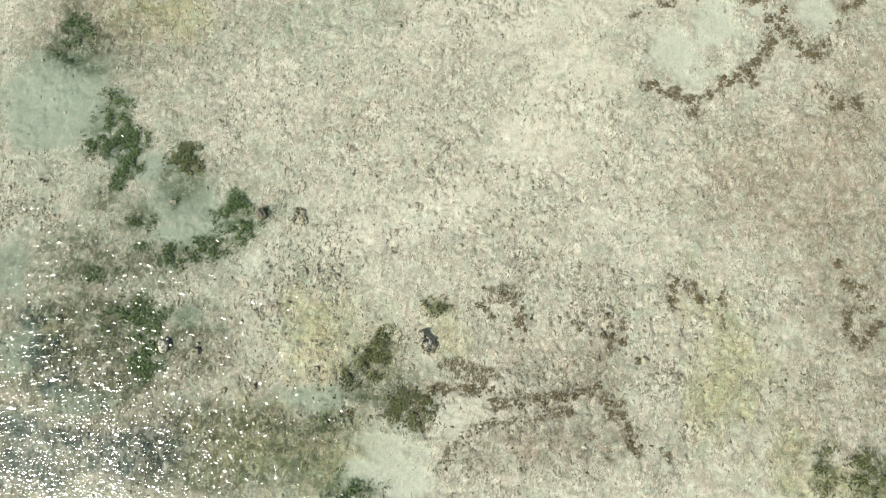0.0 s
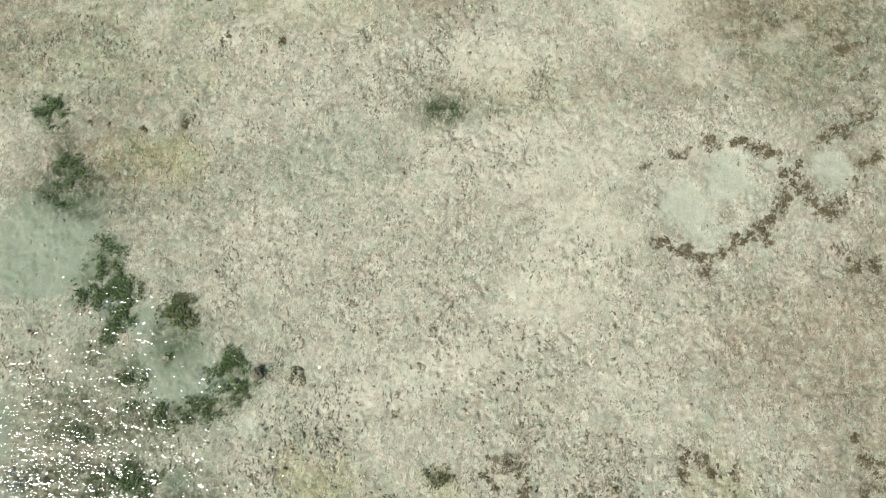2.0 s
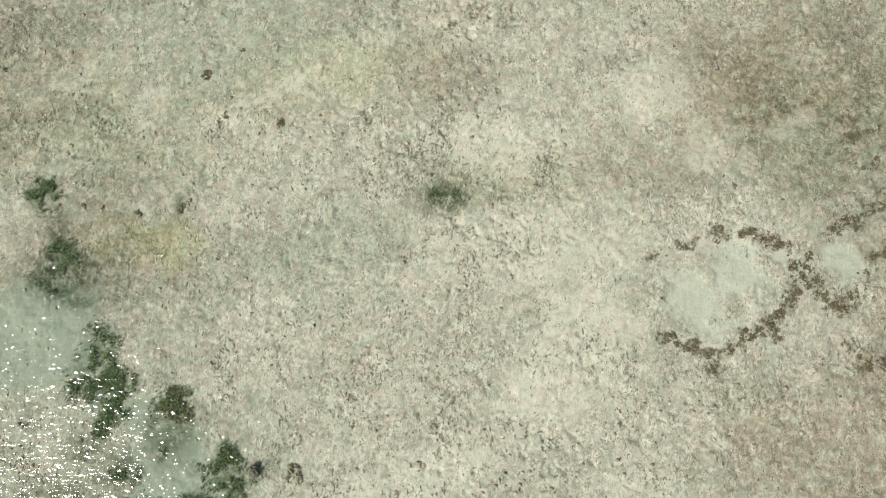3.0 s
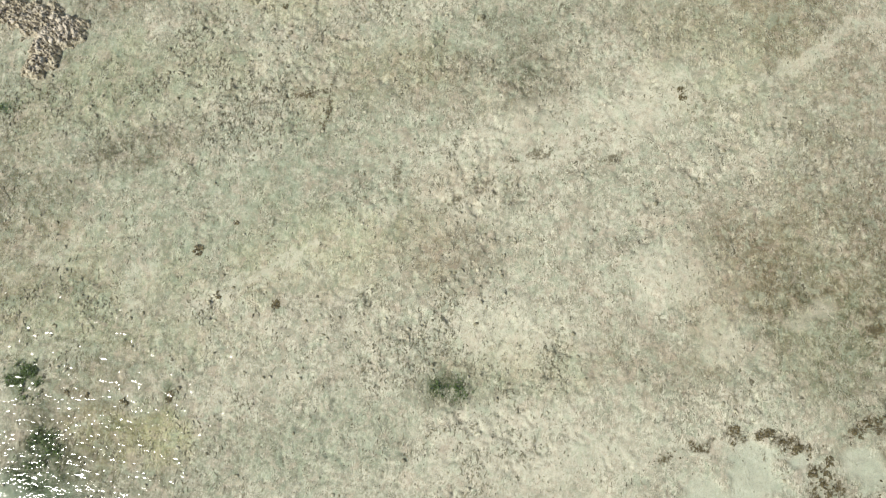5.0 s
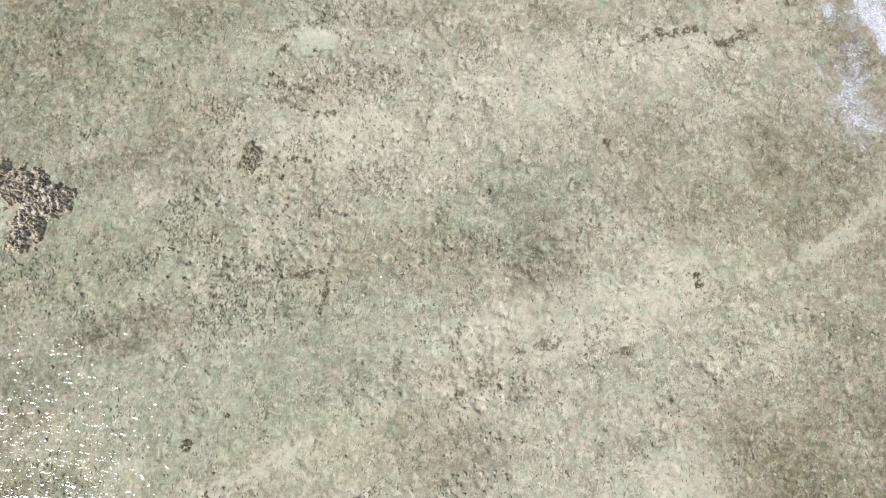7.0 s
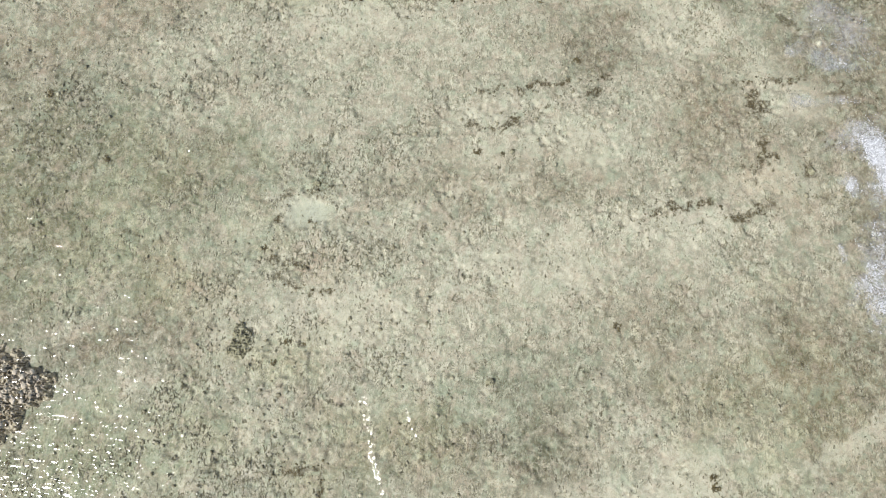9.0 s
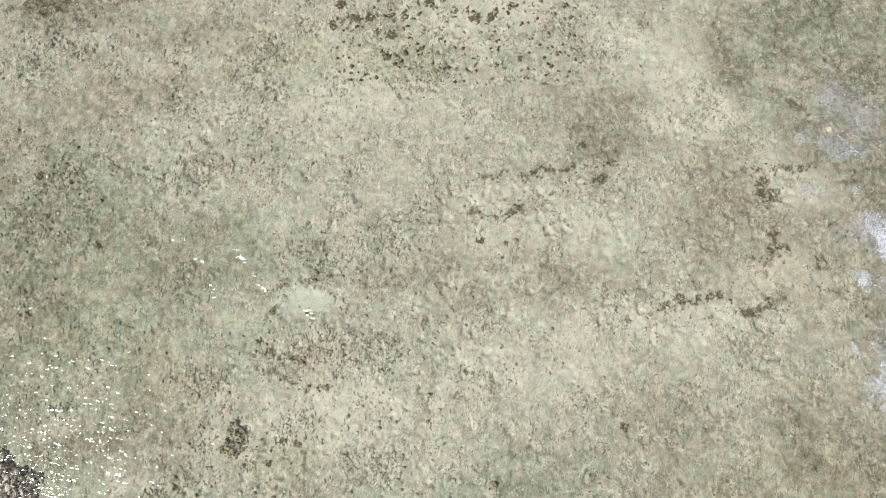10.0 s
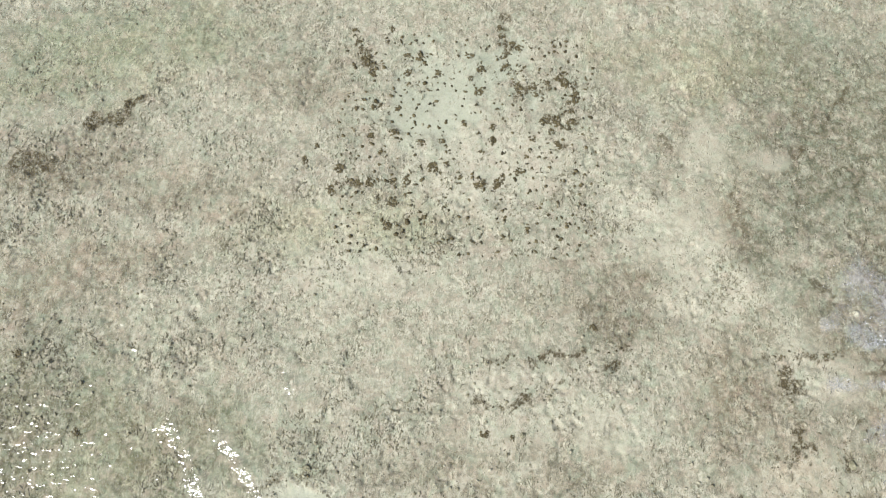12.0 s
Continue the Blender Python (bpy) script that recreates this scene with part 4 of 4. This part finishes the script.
# ---- brown seaweed in tufts along the edges of the pools ----
def tuft_mesh(seed):
    """A tuft of brown seaweed: a mop of flat lobes that lean outwards."""
    g = np.random.default_rng(seed)
    v, f = BALLS[2]
    vs, fs = [], []
    for k in range(20):
        a, out = g.uniform(0, 2 * math.pi), 0.95 * math.sqrt(g.uniform(0, 1))
        m = (Matrix.Translation((out * math.cos(a), out * math.sin(a), g.uniform(0.05, 0.35) * (1.2 - out)))
             @ Euler((g.uniform(-0.6, 0.6), g.uniform(-0.6, 0.6), g.uniform(0, 6.28))).to_matrix().to_4x4()
             @ Matrix.Diagonal((g.uniform(0.2, 0.5), g.uniform(0.09, 0.24), g.uniform(0.05, 0.12), 1)))
        m = np.array(m)
        p = v * (1 + 0.25 * g.standard_normal((len(v), 1)))
        fs.append(f + len(v) * k)
        vs.append(p @ m[:3, :3].T + m[:3, 3])
    return mesh_from("seaweed_tuft", np.concatenate(vs), np.concatenate(fs), DARK_WEED)


TUFT_MESHES = [tuft_mesh(300 + k) for k in range(10)]


def put_tuft(x, y, size, label="dark brown seaweed tuft on the pale reef flat"):
    ob = new("seaweed_tuft", TUFT_MESHES[int(rng.integers(len(TUFT_MESHES)))])
    sx, sy = size * rng.uniform(0.75, 1.25, 2)
    ob.matrix_world = pose(x, y, float(floor_at(x, y)[0]), 0, 0, rng.uniform(0, 360)) @ Matrix.Diagonal((sx, sy, size * 0.7, 1))
    return tagged(ob, label, "seaweed", "seaweed tufts")


def along(line, step, stray):
    """Places strewn along a broken line."""
    for (ax, ay), (bx, by) in zip(line, line[1:]):
        count = max(1, round(math.hypot(bx - ax, by - ay) / step))
        for k in range(count):
            u = (k + rng.uniform(0, 1)) / count
            yield ax + (bx - ax) * u + rng.normal(0, stray), ay + (by - ay) * u + rng.normal(0, stray)


for line in EDGES_POOL + EDGES_SOUTH:
    for x, y in along(line, 0.30, 0.12):
        put_tuft(x, y, rng.uniform(0.07, 0.17), "dark brown seaweed tuft on the rim of a sandy pool")
for line in EDGES_NORTH:
    for x, y in along(line, 0.22, 0.16):
        put_tuft(x, y, rng.uniform(0.08, 0.18), "dark olive-brown seaweed tuft on pale sand")
for x, y in TUFTS_NORTH:
    put_tuft(x, y, rng.uniform(0.13, 0.20), "dark olive-brown seaweed tuft on pale sand")
for x, y in TUFTS:
    put_tuft(x, y, rng.uniform(0.10, 0.17))


# ---- stuff nobody could count: small tufts, rubble ----
def strew(name, places, sizes, flat, material, level, label, category, jag=0.25):
    """One mesh of many small pieces, each a squashed and turned lump."""
    v, f = BALLS[level]
    n, k = len(places), len(v)
    x, y = places[:, 0], places[:, 1]
    a = rng.uniform(0, 2 * math.pi, n)
    p = np.broadcast_to(v[None], (n, k, 3)) * (1 + jag * rng.standard_normal((n, k, 1)))
    p = p * (sizes[:, None] * np.stack([np.ones(n), rng.uniform(0.45, 1.0, n), flat * rng.uniform(0.6, 1.2, n)], 1))[:, None]
    c, s = np.cos(a)[:, None], np.sin(a)[:, None]
    q = np.stack([p[..., 0] * c - p[..., 1] * s + x[:, None], p[..., 0] * s + p[..., 1] * c + y[:, None], p[..., 2] + floor_at(x, y)[:, None] + 0.2 * sizes[:, None]], -1)
    faces = (f[None] + (np.arange(n) * k)[:, None, None]).reshape(-1, 3)
    return tagged(new(name, mesh_from(name, q.reshape(-1, 3), faces, material)), label, category, kind="stuff")


edge_places = []
for line in FINE_EDGES + EDGES_THIN + EDGES_CLEFT:
    for x, y in along(line, 0.15, 0.11):
        edge_places.append((x, y))
for line in EDGES_POOL + EDGES_SOUTH + EDGES_NORTH:
    for x, y in along(line, 0.16, 0.16):
        edge_places.append((x, y))
many = np.stack([rng.uniform(-6.8, 3.4, 720), rng.uniform(44.3, 53.6, 720)], 1)
edge_places = np.concatenate([np.array(edge_places), many])
scraps = np.concatenate([rng.uniform(0.018, 0.055, len(edge_places) - len(many)), rng.uniform(0.03, 0.085, len(many))])
strew("small_seaweed", edge_places, scraps, 0.3, DARK_WEED, 1, "small dark brown seaweed scraps on the reef flat", "seaweed", 0.4)

PIECES = 9000
spots = np.stack([rng.uniform(-22.5, 17, PIECES * 3), rng.uniform(-6.5, 57.5, PIECES * 3)], 1)
keep = rng.uniform(0, 1, len(spots)) < (0.04 + 0.96 * broken(spots[:, 0], spots[:, 1]) ** 2) * (1 - 0.92 * zone(spots[:, 0], spots[:, 1], SAND_A + SAND_B, 0.35, 0.9, 100))
spots = spots[keep][:PIECES]
strew("coral_rubble", spots, 0.018 + 0.06 * rng.uniform(0, 1, len(spots)) ** 3 + 0.012 * rng.uniform(0, 1, len(spots)), 0.6, RUBBLE, 1, "small broken pieces of coral and limestone", "rubble")


def turf_strands(count):
    """Short bent strands of turf algae, each a low ridge, in clusters on the broken ground and combed by the swell."""
    x, y = rng.uniform(-22.0, 17.0, 9 * count), rng.uniform(-6.8, 57.0, 9 * count)
    crowd = smooth(fbm(x, y, 1.3, 640, 5), 0.0, 0.38) * (0.2 + 0.8 * broken(x, y)) + 0.012
    weight = 1 - 0.9 * zone(x, y, SAND_A + SAND_B + SILT, 0.35, 0.9, 100)
    keep = rng.uniform(0, 1, len(x)) < crowd * weight
    x, y = x[keep][:count], y[keep][:count]
    n = len(x)
    a, bend = 1.57 + rng.normal(0, 0.55, n), rng.normal(0, 1.1, n)
    long, wide = 0.04 + 0.18 * rng.uniform(0, 1, n) ** 3, rng.uniform(0.011, 0.030, n)
    rows, px, py = [], x.copy(), y.copy()
    for k, thick in enumerate((0.35, 1.0, 0.9, 0.25)):
        turn = a + bend * (k / 3 - 0.5)
        dx, dy = np.cos(turn), np.sin(turn)
        z = floor_at(px, py)
        for side, lift in ((-1, 0.004), (0, 0.03), (1, 0.004)):
            rows.append(np.stack([px - side * dy * wide * thick, py + side * dx * wide * thick, z + lift], 1))
        px, py = px + dx * long / 3, py + dy * long / 3
    v = np.stack(rows, 1).reshape(-1, 3)
    q = np.array([[3 * k + i, 3 * k + i + 3, 3 * k + i + 4, 3 * k + i + 1] for k in range(3) for i in range(2)])
    faces = (q[None] + (np.arange(n) * 12)[:, None, None]).reshape(-1, 4)
    ob = new("turf_algae", mesh_from("turf_algae", v, faces, TURF_STRANDS))
    return tagged(ob, "short dark brown strands of turf algae on the limestone", "algae", kind="stuff")


turf_strands(32000)


# ---- beds of green seaweed ----
def weed_bed(patch, density, material, label):
    """One bed: many short bent blades that lie in the patch, thinning out to its edge."""
    px, py, rx, ry, turn = patch
    n = int(density * rx * ry * 12)
    x, y = px + rng.uniform(-1.5, 1.5, n) * max(rx, ry), py + rng.uniform(-1.5, 1.5, n) * max(rx, ry)
    keep = rng.uniform(0.05, 1, n) < zone(x, y, [patch], 1.1, 0.6, 200) * smooth(fbm(x, y, 0.34, 230, 4), -0.20, 0.26)
    x, y = x[keep], y[keep]
    n = len(x)
    a, long, wide = rng.choice([1.57, 4.71], n) + rng.normal(0, 0.6, n), rng.uniform(0.03, 0.10, n), rng.uniform(0.010, 0.022, n)
    z0, rise = floor_at(x, y) + rng.uniform(0, 0.04, n), rng.uniform(0.02, 0.10, n)
    dx, dy = np.cos(a), np.sin(a)
    rows = []
    for u, thick, lift in ((0.0, 0.6, 0.0), (0.55, 1.0, 0.85), (1.0, 0.35, 1.0)):
        for side in (-1, 1):
            rows.append(np.stack([x + dx * long * u - side * dy * wide * thick, y + dy * long * u + side * dx * wide * thick, z0 + rise * lift], 1))
    v = np.stack(rows, 1).reshape(-1, 3)
    k = (np.arange(n) * 6)[:, None]
    faces = np.concatenate([k + np.array([[0, 2, 3, 1]]), k + np.array([[2, 4, 5, 3]])])
    ob = new("seaweed_bed", mesh_from("seaweed_bed", v, faces, material))
    return tagged(ob, label, "seaweed", "beds of green seaweed")


for patch in WEED_A + WEED_B:
    weed_bed(patch, 1200, GREEN, "bed of short dark green seaweed on the reef flat")
for patch in WEED_OLIVE:
    weed_bed(patch, 1700, OLIVE_WEED, "bed of short olive-green seaweed on the reef flat")


# ---- foam of a spent wave ----
def foam_material():
    s = Shader("sea_foam")
    return s.finish(s.mix(s.noise(14, 3), (0.70, 0.72, 0.76), (0.86, 0.87, 0.88)), 0.5)


def film_material():
    """A thin film of bubbles: a lace of white that thins out to clear water."""
    s = Shader("foam_film")
    t = s.tree
    clear, mixer = t.nodes.new("ShaderNodeBsdfTransparent"), t.nodes.new("ShaderNodeMixShader")
    lace = s.math("ABSOLUTE", s.math("SUBTRACT", s.noise(4.5, 4, 0.62, 1.8), 0.5), 0.0)
    fac = s.math("MAXIMUM", s.ramp(lace, 0.0, 0.045, 0.95, 0.0), s.ramp(s.noise(3.0, 4, 0.6), 0.42, 0.75, 0.10, 0.42))
    fac = s.math("ADD", s.math("MULTIPLY", fac, s.attribute("foam")), s.ramp(s.attribute("foam"), 1.0, 1.5, 0.0, 0.32))
    s.finish((0.70, 0.71, 0.735, 1), 0.6)
    t.links.new(fac, mixer.inputs[0])
    t.links.new(clear.outputs[0], mixer.inputs[1])
    t.links.new(s.bsdf.outputs[0], mixer.inputs[2])
    t.links.new(mixer.outputs[0], s.out.inputs["Surface"])
    return s.mat


def foam_front(x, y):
    """The thick white edge of the wave."""
    off = (x - 13.74) + 0.38 * (y - 37.87) + 0.22 * fbm(x, y, 0.8, 925, 3)
    return smooth(off, 0.0, 0.15) * smooth(-off, -1.5, -0.7) * smooth(y, 33.0, 34.5) * smooth(-y, -39.5, -38.5)


def foam_place(x, y):
    """How much foam floats at a place, 0 to 1: ragged patches behind a spent wave, and its thin last edge."""
    patches = zone(x, y, FOAM_PATCHES, 0.8, 1.2, 900) * (1 - 0.30 * smooth(y, 37, 40) - 0.25 * smooth(y, 41, 43))
    return np.maximum(np.maximum(1.3 * foam_front(x, y), patches), 0.8 * line_zone(x, y, FOAM_LINES, 0.08, 940))


FOAM = foam_material()
v, f = BALLS[1]
x, y = rng.uniform(11.2, 16.0, 160000), rng.uniform(31.0, 46.0, 160000)
web = smooth(-np.abs(fbm(x + 0.2 * fbm(x, y, 0.3, 905, 2), y, 0.42, 910, 3)), -0.10, -0.01) * smooth(fbm(x, y, 0.7, 917, 2), -0.1, 0.3)
keep = rng.uniform(0, 1, len(x)) < np.maximum(web * foam_place(x, y), 0.7 * foam_front(x, y) * smooth(fbm(x, y, 0.35, 930, 2), -0.2, 0.3))
x, y = x[keep][:18000], y[keep][:18000]
n, size = len(x), rng.uniform(0.006, 0.018, len(x))
q = v[None] * size[:, None, None] * np.array([1, 1, 0.5]) + np.stack([x, y, np.full(n, WATER + 0.012)], 1)[:, None]
faces = (f[None] + (np.arange(n) * len(v))[:, None, None]).reshape(-1, 3)
tagged(new("sea_foam", mesh_from("sea_foam", q.reshape(-1, 3), faces, FOAM)), "thin lacy white foam of a spent wave on the water", "foam", kind="stuff")
gx, gy, quads = grid(np.arange(11.0, 18.0, 0.1), np.arange(30.5, 48.0, 0.1))
place = foam_place(gx, gy)
me = mesh_from("foam_film", np.stack([gx, gy, np.full(len(gx), WATER + 0.05) + 0.012 * fbm(gx, gy, 1.6, 800, 3)], 1), quads[(place > 0.01)[quads].any(1)], film_material())
me.attributes.new("foam", "FLOAT", "POINT").data.foreach_set("value", place.astype(np.float32))
tagged(new("foam_film", me), "thin greyish film of bubbles on the shallow water", "foam", kind="stuff")
